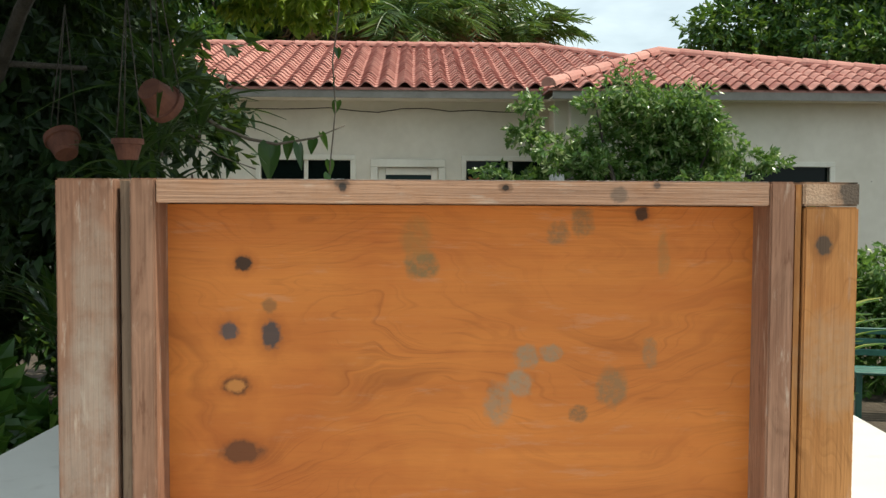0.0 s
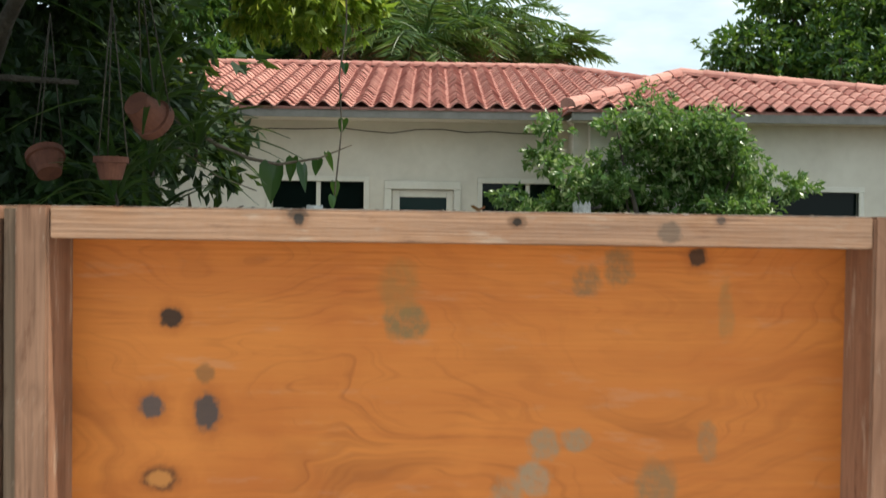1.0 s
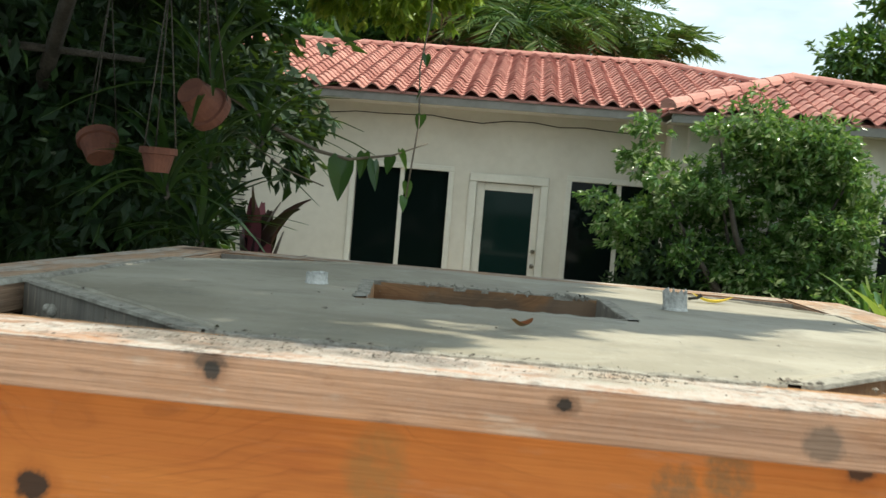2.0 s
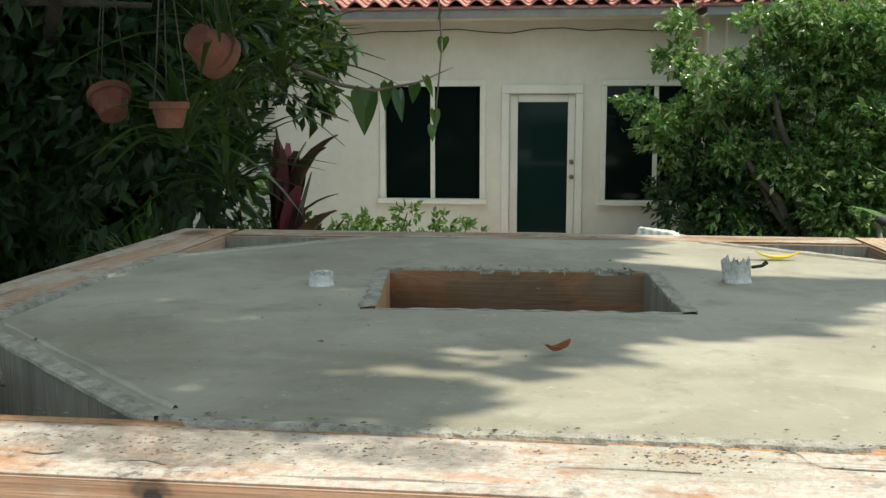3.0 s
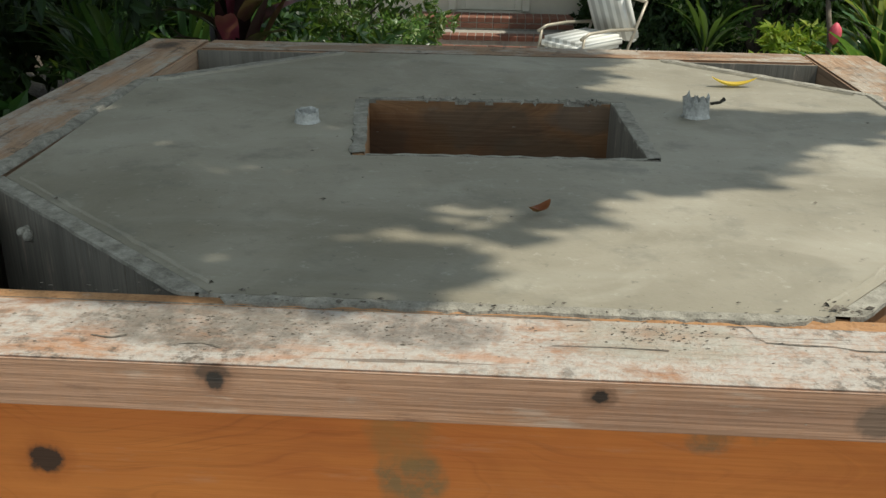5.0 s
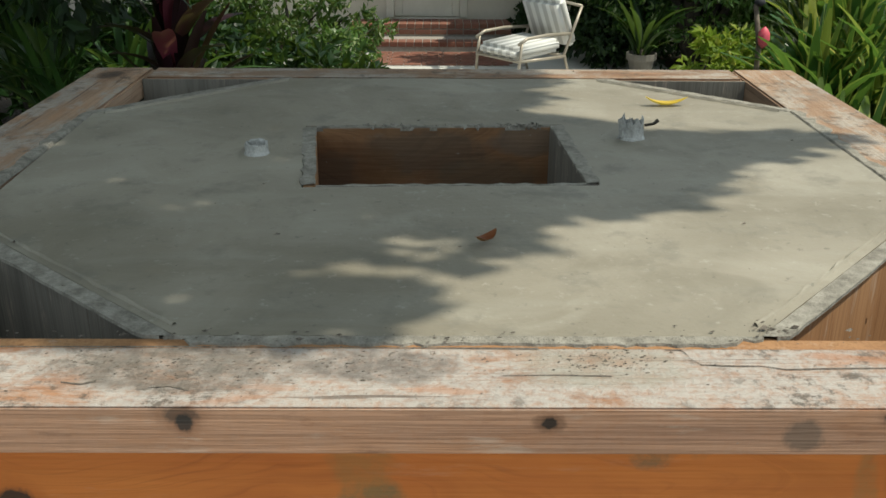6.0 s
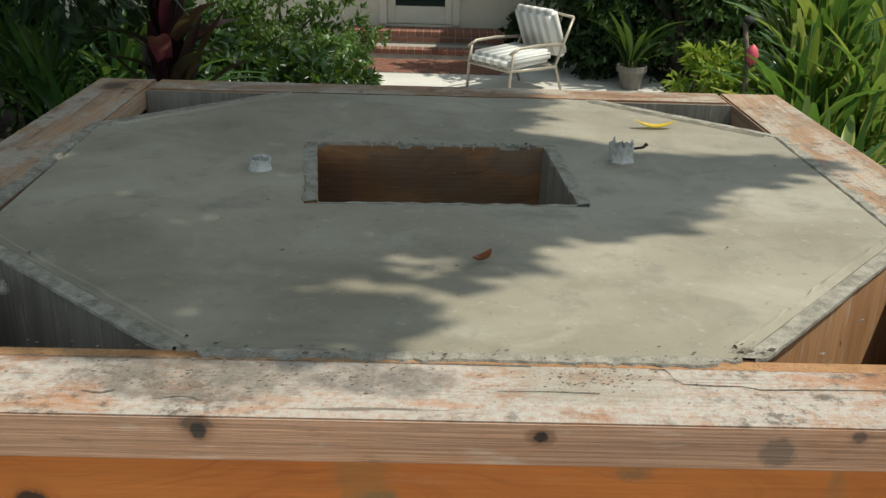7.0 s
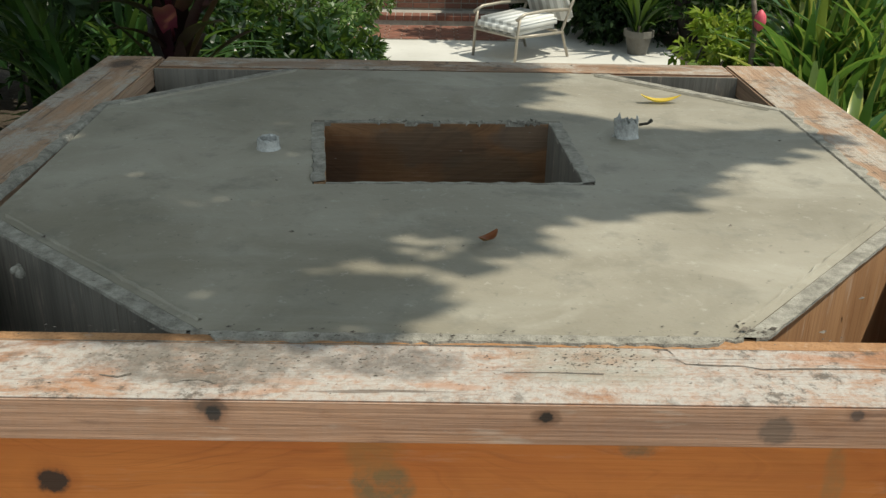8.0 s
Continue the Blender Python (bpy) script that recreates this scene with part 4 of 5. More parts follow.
for z in (1.33, 1.53):
    v, f = lathe([(0.028, 0), (0.032, 0.01), (0.02, 0.02), (0.03, 0.045), (0.012, 0.06)], 14)
    k = link_mesh("handle", [(a, -c, b) for a, b, c in v], f, STEEL, door, "brushed metal knob", True)
    k.location = (0.235, 0.03, z)
# brick steps
BRICK = Shader("brick", 0.85)
BRICK.colour(BRICK.mix(BRICK.range(BRICK.noise(14.0, 4.0), 0.3, 0.7), BRICK.mix(BRICK.random(), (0.16, 0.055, 0.036), (0.29, 0.11, 0.07)), (0.20, 0.10, 0.07)))
BRICK.bump(BRICK.noise(60.0, 3.0), 0.4, 0.004)
MORTAR = plain("mortar", (0.28, 0.25, 0.22), (0.40, 0.37, 0.33), 20.0, 0.9, 0.3)

# ---- roof: barrel tiles in courses
TILE = Shader("clay_roof_tile", 0.8, 0.0, 0.3)
tcol = TILE.mix(TILE.random(), (0.31, 0.120, 0.100), (0.48, 0.235, 0.195))
tcol = TILE.mix(TILE.range(TILE.noise(5.0, 5.0), 0.45, 0.75, 0.0, 0.5), tcol, (0.45, 0.26, 0.22))
tcol = TILE.mix(TILE.range(TILE.noise(17.0, 6.0), 0.58, 0.72, 0.0, 0.6), tcol, (0.15, 0.07, 0.055))
TILE.colour(tcol)
TILE.bump(TILE.noise(50.0, 3.0), 0.3, 0.004)
PITCH = 0.285
EY, EZ = -0.62, EAVE + 0.10      # eave line of the roof, in the house's space
PERIOD, COURSE = 0.262, 0.225


def tile_mesh(name, length, width, height):
    """One S-tile: a hump and a trough side by side, with a thick front lip."""
    me = bpy.data.meshes.new(name)
    verts, faces = [], []
    n = 10
    for y, lift in ((0.0, 0.0), (length, -0.004)):
        for dz in (0.0, -0.020):
            for k in range(n + 1):
                u = k / n
                z = height * (0.5 + 0.5 * math.cos(2 * math.pi * u)) ** 0.8
                verts.append(((u - 0.5) * width, y, z + dz + lift))
    m = n + 1
    for k in range(n):
        faces.append((k, k + 1, 2 * m + k + 1, 2 * m + k))
        faces.append((m + k, m + k + 1, k + 1, k))
    me.from_pydata(verts, [], faces)
    me.materials.append(TILE.mat)
    me.polygons.foreach_set("use_smooth", [p.index % 2 == 0 for p in me.polygons])
    return me


tile_data = tile_mesh("tile", COURSE + 0.03, PERIOD + 0.004, 0.088)
main_roof = new("roof")
main_roof.parent = house


def roof_sheet(corners, parent, name="roof_deck"):
    """The trough layer under the tiles, as a thin solid."""
    bm = bmesh.new()
    vs = [bm.verts.new(c) for c in corners]
    f = bm.faces.new(vs)
    ext = bmesh.ops.extrude_face_region(bm, geom=[f])["geom"]
    for v in ext:
        if isinstance(v, bmesh.types.BMVert):
            v.co.z -= 0.03
    bmesh.ops.recalc_face_normals(bm, faces=bm.faces[:])
    return part(name, bm, TILE.mat, parent)


placed = [0]
loose = []


def slope_tiles(x_left, x_right, rows, edge_left, edge_right, origin, along, up, parent):
    """Courses of barrel tiles over a slope; edges give the x limits at a height u up the slope."""
    tilt = Matrix((along, up, along.cross(up))).transposed().to_4x4()
    lump = random.Random(5)
    for r in range(rows):
        u = r * COURSE
        x = x_left
        while x <= x_right:
            if edge_left(u) <= x <= edge_right(u):
                p = origin + along * x + up * (u - 0.02) + Vector((0, 0, 0.010 + lump.uniform(-0.003, 0.003)))
                m = Matrix.Translation(p) @ tilt @ pose(lump.uniform(-0.006, 0.006), 0, 0, -5.5, lump.uniform(-1.2, 1.2), lump.uniform(-0.6, 0.6))
                if placed[0] < 300:
                    t = new("tile", tile_data)
                    t.parent = parent
                    t.matrix_local = m
                    placed[0] += 1
                else:
                    loose.append(m)
            x += PERIOD


def flush_loose(parent):
    base = [v.co.copy() for v in tile_data.vertices]
    polys = [tuple(p.vertices) for p in tile_data.polygons]
    pieces = [([m @ c for c in base], polys) for m in loose]
    if pieces:
        v, f = join(pieces)
        ob = link_mesh("far_tiles", v, f, TILE_ISLE.mat, parent)
        tagged(ob, "weathered red clay barrel tiles", "", "", "stuff")
    loose.clear()


TILE_ISLE = Shader("clay_roof_tile_far", 0.8, 0.0, 0.3)
icol = TILE_ISLE.mix(TILE_ISLE.island(), (0.31, 0.120, 0.100), (0.48, 0.235, 0.195))
icol = TILE_ISLE.mix(TILE_ISLE.range(TILE_ISLE.noise(5.0, 5.0), 0.45, 0.75, 0.0, 0.5), icol, (0.45, 0.26, 0.22))
icol = TILE_ISLE.mix(TILE_ISLE.range(TILE_ISLE.noise(17.0, 6.0), 0.58, 0.72, 0.0, 0.6), icol, (0.15, 0.07, 0.055))
TILE_ISLE.colour(icol)

RUN = 4.4
HIP = 1.31           # how far up the slope the hip meets the wing
up_main = Vector((0, 1, PITCH)).normalized()
slope_len = RUN / up_main.y
roof_sheet([(-4.9, EY, EZ), (3.0, EY, EZ), (2.25, EY + RUN, EZ + RUN * PITCH), (-4.9, EY + RUN, EZ + RUN * PITCH)], main_roof)
slope_tiles(-4.8, 7.0, int(slope_len / COURSE) + 1, lambda u: -4.9, lambda u: 2.0 if u < 0.5 else min(4.94, 2.25 + 2.69 * (slope_len - u) / (slope_len - HIP / up_main.y)), Vector((0, EY, EZ)), Vector((1, 0, 0)), up_main, main_roof)
flush_loose(main_roof)
# right-hand hip of the main roof and its back
RZ = EZ + RUN * PITCH
roof_sheet([(2.25, EY + RUN, RZ), (3.0, EY, EZ), (4.94, EY + HIP, EZ + HIP * PITCH)], main_roof)
roof_sheet([(2.25, EY + RUN, RZ), (4.94, EY + HIP, EZ + HIP * PITCH), (5.6, 9.4, EZ)], main_roof)
roof_sheet([(-4.9, EY + RUN, RZ), (2.25, EY + RUN, RZ), (5.6, 9.4, EZ), (-4.9, 9.4, EZ)], main_roof)


def ridge_row(a, b, parent, r=0.10):
    a, b = Vector(a), Vector(b)
    d = b - a
    n = max(2, int(d.length / 0.36))
    for i in range(n):
        p, q = a.lerp(b, i / n), a.lerp(b, (i + 1.12) / n)
        dd = (q - p).normalized()
        sd = dd.cross(Vector((0, 0, 1))).normalized()
        upv = sd.cross(dd)
        verts, faces = [], []
        for c, rr in ((p, r), (q, r * 0.88)):
            for k in range(8):
                an = math.pi * k / 7
                verts.append(c + sd * rr * math.cos(an) + upv * rr * math.sin(an) - Vector((0, 0, 0.02)))
        for k in range(7):
            faces.append((k, k + 1, k + 9, k + 8))
        faces.append(tuple(range(8)))
        link_mesh("ridge_tile", verts, faces, TILE.mat, parent, smooth=False)


ridge_row((-4.9, EY + RUN, RZ + 0.04), (2.25, EY + RUN, RZ + 0.04), main_roof)
ridge_row((2.25, EY + RUN, RZ + 0.04), (4.94, EY + HIP, EZ + HIP * PITCH + 0.05), main_roof)
block("fascia", (-4.85, EY + 0.02, EZ - 0.135), (2.0, EY + 0.06, EZ - 0.03), FASCIA, main_roof)
block("soffit", (-4.85, EY + 0.06, EZ - 0.12), (2.05, -0.001, EZ - 0.10), STUCCO, main_roof)
# hipped roof of the projecting wing
wing_roof = new("roof")
wing_roof.parent = house
WY, WZ = -1.25, EZ - 0.06
A, C, APEX = Vector((1.72, WY, WZ)), Vector((9.8, WY + 0.1, WZ)), Vector((3.75, 1.1, WZ + 0.80))
roof_sheet([A, C, APEX], wing_roof)
roof_sheet([A, APEX, (3.75, 4.0, WZ + 0.80), (1.72, 4.0, WZ)], wing_roof)
roof_sheet([C, (12.4, 6.0, WZ), (3.75, 4.0, WZ + 0.80), APEX], wing_roof)
up_wing = Vector((0, APEX.y - WY, 0.80)).normalized()
wl_len = (Vector((0, APEX.y - WY, 0.80))).length
slope_tiles(1.85, 9.7, int(wl_len / COURSE) + 1, lambda u: 1.72 + (3.75 - 1.72) * u / wl_len + 0.08, lambda u: 9.8 + (3.75 - 9.8) * u / wl_len - 0.05, Vector((0, WY, WZ)), Vector((1, 0, 0)), up_wing, wing_roof)
flush_loose(wing_roof)
ridge_row(A + Vector((0, 0, 0.05)), APEX + Vector((0, 0, 0.05)), wing_roof, 0.12)
ridge_row(APEX + Vector((0, 0, 0.05)), C + Vector((0, 0, 0.03)), wing_roof, 0.12)
block("fascia", (1.78, WY + 0.03, WZ - 0.135), (9.7, WY + 0.07, WZ - 0.03), FASCIA, wing_roof)
block("soffit", (1.78, WY + 0.07, WZ - 0.12), (9.7, -0.751, WZ - 0.10), STUCCO, wing_roof)

cable = thing("cable", "thin dark cable sagging under the eave", "cable", (0, HY - 0.04, 3.30))
pts = [(-3.4 + 0.35 * k, 0, 0.02 - 0.05 * abs(math.sin(k * 0.62)) - 0.02 * (k % 3)) for k in range(15)]
pipe("wire", pts, 0.008, BARK, cable, sides=5)

# steps of brick before the door, and a brick apron
def brick_mesh(name, size):
    me = bpy.data.meshes.new(name)
    bm = box(bmesh.new(), (0, 0, 0), size, 0.006)
    bm.to_mesh(me)
    bm.free()
    me.materials.append(BRICK.mat)
    return me


stretcher = brick_mesh("brick", (0.20, 0.095, 0.062))
rowlock = brick_mesh("brick_on_edge", (0.095, 0.20, 0.062))
steps = thing("door_steps", "two red brick steps before the front door", "steps", (0, HY, 0))
for d0, d1, z0, z1 in ((-0.50, -0.045, 0.02, 0.31), (-0.95, -0.501, 0.02, 0.155)):
    block("mortar_core", (-1.14, d0 + 0.012, z0), (0.94, d1, z1 - 0.008), MORTAR, steps)
    for k in range(20):
        for row in range(2 if z1 > 0.2 else 1):
            b = new("brick", rowlock)
            b.parent = steps
            b.location = (-1.145 + 0.105 * k, d0 + 0.21 * row, z1 - 0.062)
    z = z1 - 0.137
    odd = 0
    while z > 0.155 - 0.075 * (z1 < 0.2) - 0.02 and z > 0.0:
        for k in range(10):
            b = new("brick", stretcher)
            b.parent = steps
            b.location = (-1.145 + 0.21 * k, d0 + 0.002 * odd, z)
        z -= 0.075
        odd += 1
apron = block("apron", (-1.25, 10.85, 0.0), (1.05, 11.70, 0.026), MORTAR)
tagged(apron, "brick paving at the foot of the door steps", "paving", kind="structure")
for i in range(10):
    for k in range(8):
        b = new("brick", stretcher)
        b.parent = apron
        b.location = (-1.25 + 0.21 * i + (0.05 if k % 2 else 0), 10.87 + 0.102 * k, -0.024 + 0.002 * ((i * 7 + k * 3) % 3))

# ---------------------------------------------------------------- lounge chair
def lounge_chair(at, turn):
    ch = thing("lounge_chair", "beige metal patio armchair with pale striped cushions, sunlit", "armchair", at, turn)
    W, D, SH = 0.66, 0.72, 0.30
    cloth = Shader("striped_cloth", 0.85, 0.0, 0.2)
    wv = cloth.n.new("ShaderNodeTexWave")
    wv.inputs["Scale"].default_value = 2.6
    cloth.l.new(cloth.co, wv.inputs["Vector"])
    ccol = cloth.mix(cloth.range(wv.outputs[0], 0.35, 0.6), (0.80, 0.80, 0.78), (0.50, 0.50, 0.48))
    cloth.colour(cloth.mix(cloth.range(cloth.noise(6.0), 0.4, 0.7, 0.0, 0.25), ccol, (0.62, 0.60, 0.55)))
    cloth.bump(cloth.noise(220.0, 2.0), 0.25, 0.002)
    r = 0.016
    for sx in (-1, 1):
        x = sx * W / 2
        pipe("front_leg", [(x, -D / 2, 0), (x, -D / 2 + 0.02, 0.3), (x, -D / 2 + 0.05, 0.50)], r, STEEL, ch)
        pipe("back_leg", [(x, D / 2 + 0.10, 0), (x, D / 2 - 0.02, 0.30), (x, D / 2 + 0.10, 0.54), (x, D / 2 + 0.23, 0.80)], r, STEEL, ch)
        pipe("armrest", [(x, -D / 2 + 0.0, 0.48), (x, -D / 2 + 0.12, 0.53), (x, 0.05, 0.54), (x, D / 2 + 0.06, 0.52)], 0.018, STEEL, ch)
        pipe("side_rail", [(x, -D / 2 + 0.01, SH), (x, D / 2, SH - 0.02)], r, STEEL, ch)
    pipe("front_rail", [(-W / 2, -D / 2 + 0.01, SH), (W / 2, -D / 2 + 0.01, SH)], r, STEEL, ch)
    pipe("back_rail", [(-W / 2, D / 2 + 0.23, 0.80), (0, D / 2 + 0.24, 0.82), (W / 2, D / 2 + 0.23, 0.80)], r, STEEL, ch)
    pipe("rear_rail", [(-W / 2, D / 2, SH - 0.02), (W / 2, D / 2, SH - 0.02)], r, STEEL, ch)

    def cushion(name, size, m):
        bm = bmesh.new()
        box(bm, [-s / 2 for s in size], [s / 2 for s in size], 0.045, 4)
        for v in bm.verts:
            v.co.z += 0.018 * (1 - (2 * v.co.x / size[0]) ** 2) * (1 - (2 * v.co.y / size[1]) ** 2) * (1 if v.co.z > 0 else -0.3)
        bmesh.ops.transform(bm, matrix=m, verts=bm.verts[:])
        part(name, bm, cloth.mat, ch, "", True)

    cushion("seat_cushion", (W - 0.05, D - 0.02, 0.14), pose(0, -0.02, SH + 0.085, 3))
    cushion("back_cushion", (W - 0.05, 0.56, 0.14), pose(0, D / 2 + 0.06, 0.63, 114))
    return ch


lounge_chair((0.90, 10.05, 0.02), -50)

# ---------------------------------------------------------------- garden things
def flower_pot(label, at, r, h, tilt=0.0, turn=0.0, plant=True, seed=1, material=None, hang=None):
    p = thing("plant_pot", label, "plant pot", at)
    v, f = lathe([(r * 0.66, 0), (r * 0.92, h * 0.72), (r * 1.06, h * 0.74), (r * 1.06, h), (r * 0.95, h), (r * 0.88, h * 0.7), (0.01, h * 0.68)], 22)
    m = pose(0, 0, 0, tilt, 0, turn)
    link_mesh("pot", [m @ Vector(q) for q in v], f, material or SHADED_TERRACOTTA, p, smooth=False)
    if hang:
        for a in range(3):
            an = a * 2.1
            pipe("hanger_wire", [m @ Vector((r * math.cos(an), r * math.sin(an), h)), Vector((0, 0, hang))], 0.003, BARK, p, sides=4)
    return p


POTS = [((-1.30, 3.05, 2.44), 0.088, 0.15, -118, -25), ((-1.37, 2.95, 2.105), 0.068, 0.095, 0, 0), ((-1.82, 3.44, 2.15), 0.085, 0.12, -35, 40)]
for i, (at, r, h, tilt, turn) in enumerate(POTS):
    flower_pot("terracotta orchid pot hanging in the shade of the tree", at, r, h, tilt, turn, seed=i, hang=0.75)

# big shade tree: a dark mass beside the terrace, and an unseen canopy that reaches over the form
tree = thing("shade_tree", "large shade tree reaching over the table, leaves coloured dark for shade", "tree", (-4.4, 6.2, 0))
tips = [Vector(q) for q in ((-0.4, -1.6, 3.9), (0.9, -1.9, 3.6), (-1.2, 0.8, 4.6), (2.2, -2.6, 4.2), (3.6, -3.6, 4.9), (4.9, -5.4, 4.7), (2.2, 0.4, 4.6), (-1.6, -1.0, 3.0), (3.4, -5.6, 4.8))]
v, f = limbs((-1.2, 1.8, 0), tips, 0.075, 3, 0.3)
link_mesh("trunk", v, f, BARK, tree, smooth=True)
mass = clump_cloud((0.95, -1.0, 2.4), (1.75, 1.1, 2.2), 95, 0.50, 11) + clump_cloud((-1.4, -1.8, 2.4), (1.3, 1.6, 2.4), 60, 0.6, 12) + clump_cloud((1.9, -0.6, 4.2), (1.2, 1.2, 0.7), 24, 0.5, 13)
mass = [q for q in mass if not (q[0] > 1.0 and q[2] < 1.75)]
crown("crown", mass, 80000, 0.13, LEAF_SHADED, tree, seed=4, droop=0.6, shell=0.15)
back = clump_cloud((-0.8, 1.9, 2.6), (2.6, 0.9, 2.5), 70, 0.75, 18)
crown("inner_crown", back, 26000, 0.22, LEAF_SHADED, tree, seed=8, droop=0.6, shell=0.1)
# lime leaves instead of the crown's: sunlight put into the branch's colour
hang = clump_cloud((3.35, 0.1, 3.68), (0.50, 0.5, 0.24), 18, 0.22, 14)
crown("hanging_branch", hang, 3600, 0.11, LEAF_LIME, tree, "light green leaves on a hanging branch, sunlight put into their colour", seed=6, droop=0.8, shell=0.2)
pipe("bare_limb", [(-1.0, -3.2, 3.0), (0.2, -2.6, 2.75), (1.3, -2.2, 2.72), (2.4, -1.9, 2.7)], [0.05, 0.045, 0.03, 0.015], BARK, tree)
# canopy: leaves and clumps added out of view to throw the dappled shade
rs = random.Random(17)
canopy = []


def over_slab(x, y, h, r):
    p = Vector((x, y, TOP)) + SUN * (h / SUN.z) - Vector((-4.4, 6.2, 0))
    canopy.append((p.x, p.y, p.z, r, r, r * 0.5))


# outline of the shade wanted on the slab, and the sunlit gaps in it
SHADE = [(-0.66, 0.10), (-0.36, 0.105), (-0.25, 0.085), (-0.17, 0.10), (-0.075, 0.095), (-0.035, 0.135), (-0.04, 0.160), (-0.005, 0.172), (-0.01, 0.195), (-0.05, 0.21), (-0.03, 0.232), (0.025, 0.238), (0.03, 0.262), (0.05, 0.285), (0.11, 0.30), (0.09, 0.34),
         (0.10, 0.39), (0.22, 0.395), (0.31, 0.435), (0.325, 0.49), (0.34, 0.555), (0.44, 0.595), (0.48, 0.65), (0.57, 0.685), (0.55, 0.725),
         (0.38, 0.725), (0.29, 0.735), (0.22, 0.79), (0.13, 0.825), (0.12, 0.88), (0.18, 0.95), (0.13, 1.0), (0.20, 1.06), (0.1, 1.25), (-0.66, 1.25)]
GAPS = [(-0.035, 0.305, 0.017), (-0.078, 0.250, 0.021), (-0.03, 0.232, 0.015), (0.012, 0.322, 0.015), (0.0, 0.275, 0.012), (0.01, 0.90, 0.016), (-0.314, 0.881, 0.012), (-0.307, 0.424, 0.011), (-0.24, 0.241, 0.010)]


def shaded(x, y):
    inside = False
    for (xa, ya), (xb, yb) in zip(SHADE, SHADE[1:] + SHADE[:1]):
        if (ya > y) != (yb > y) and x < xa + (y - ya) / (yb - ya) * (xb - xa):
            inside = not inside
    return inside and all(((x - gx) / 1.5) ** 2 + (y - gy) ** 2 > 1.8 * r * r for gx, gy, r in GAPS)


spots, ways, lengths = [], [], []
while len(spots) < 9000:
    x, y = rs.uniform(-0.66, 0.6), rs.uniform(0.08, 1.25)
    if shaded(x + rs.gauss(0, 0.014), y + rs.gauss(0, 0.009)):
        L = rs.uniform(0.05, 0.085)
        d = Vector((rs.choice((-1, 1)), rs.gauss(0, 0.35), rs.gauss(0, 0.15))).normalized()
        p = Vector((x, y, TOP)) + SUN * (rs.uniform(1.6, 2.2) / SUN.z) - Vector((-4.4, 6.2, 0)) - d * L * 0.5
        spots.append(tuple(p))
        ways.append(tuple(d))
        lengths.append(L)
leaf_object("canopy", *leaf_mesh(spots, ways, lengths, 0.45), LEAF_MID, tree, "leafy canopy high over the table")
canopy = []
for _ in range(230):
    over_slab(rs.uniform(-5.0, -0.9), rs.uniform(1.0, 5.0), rs.uniform(2.2, 3.2), rs.uniform(0.3, 0.55))
for _ in range(120):
    over_slab(rs.uniform(-5.8, -3.2), rs.uniform(5.0, 8.6), rs.uniform(2.9, 3.6), rs.uniform(0.35, 0.6))
for _ in range(150):
    over_slab(rs.uniform(-2.2, -0.78), rs.uniform(0.1, 2.8), rs.uniform(2.0, 2.6), rs.uniform(0.16, 0.28))
crown("outer_canopy", canopy, 60000, 0.17, LEAF_MID, tree, "unseen leafy canopy added to shade the garden", seed=7, droop=0.2, shell=0.05)

shrub("flowering_bush", "tall glossy green bush against the house wall", "bush", clump_cloud((2.70, 10.8, 2.50), (1.98, 0.45, 1.06), 70, 0.34, 21) + clump_cloud((3.2, 10.9, 1.0), (1.45, 0.35, 0.9), 40, 0.42, 23), 60000, 0.098, LEAF_BUSH, 22, base=(3.0, 10.9, 0.02), shell=0.25)
shrub("hedge", "dense green hibiscus hedge in dappled shade beside the patio", "hedge", clump_cloud((-2.3, 6.9, 0.55), (1.5, 0.9, 0.55), 34, 0.36, 31) + clump_cloud((-1.1, 7.4, 0.45), (0.55, 0.6, 0.40), 14, 0.28, 33), 17000, 0.12, LEAF_HEDGE, 32)
# shade behind the chair comes from the darkened leaf colour
shrub("hedge", "shrubs behind the patio chair, leaves coloured dark for shade", "hedge", clump_cloud((2.2, 11.1, 0.95), (0.85, 0.25, 0.9), 44, 0.36, 41), 15000, 0.10, LEAF_SHADED, 42)
shrub("hedge", "low green planting under the house window", "hedge", clump_cloud((1.35, 12.25, 0.35), (0.3, 0.12, 0.3), 8, 0.22, 43), 2500, 0.08, LEAF_SHADED, 44)
shrub("broadleaf_shrub", "dark large-leaved shrub beside the terrace", "shrub", clump_cloud((-2.6, 3.5, 0.5), (0.65, 0.9, 0.5), 22, 0.28, 45), 5200, 0.20, LEAF_MID, 46, width=0.62)
RED_BLADES = [blade_data("cordyline_blade", 0.50, 0.075, l, c, LEAF_RED) for l, c in ((0.15, 0.08), (0.35, 0.15), (0.55, 0.3), (0.08, 0.02))]
strappy("cordyline", "maroon broad-leaved cordyline with pink young leaves", "plant", (-1.42, 4.6, 0.0), 40, RED_BLADES, 51, stem=0.98, rise=0.74, stem_r=0.022, tilt=22)
STRAPS = [blade_data("strap_blade", 0.52, 0.044, l, c, LEAF_STRAP) for l, c in ((0.12, 0.1), (0.3, 0.2), (0.45, 0.35), (0.2, 0.45), (0.05, 0.05))]
rs = random.Random(9)
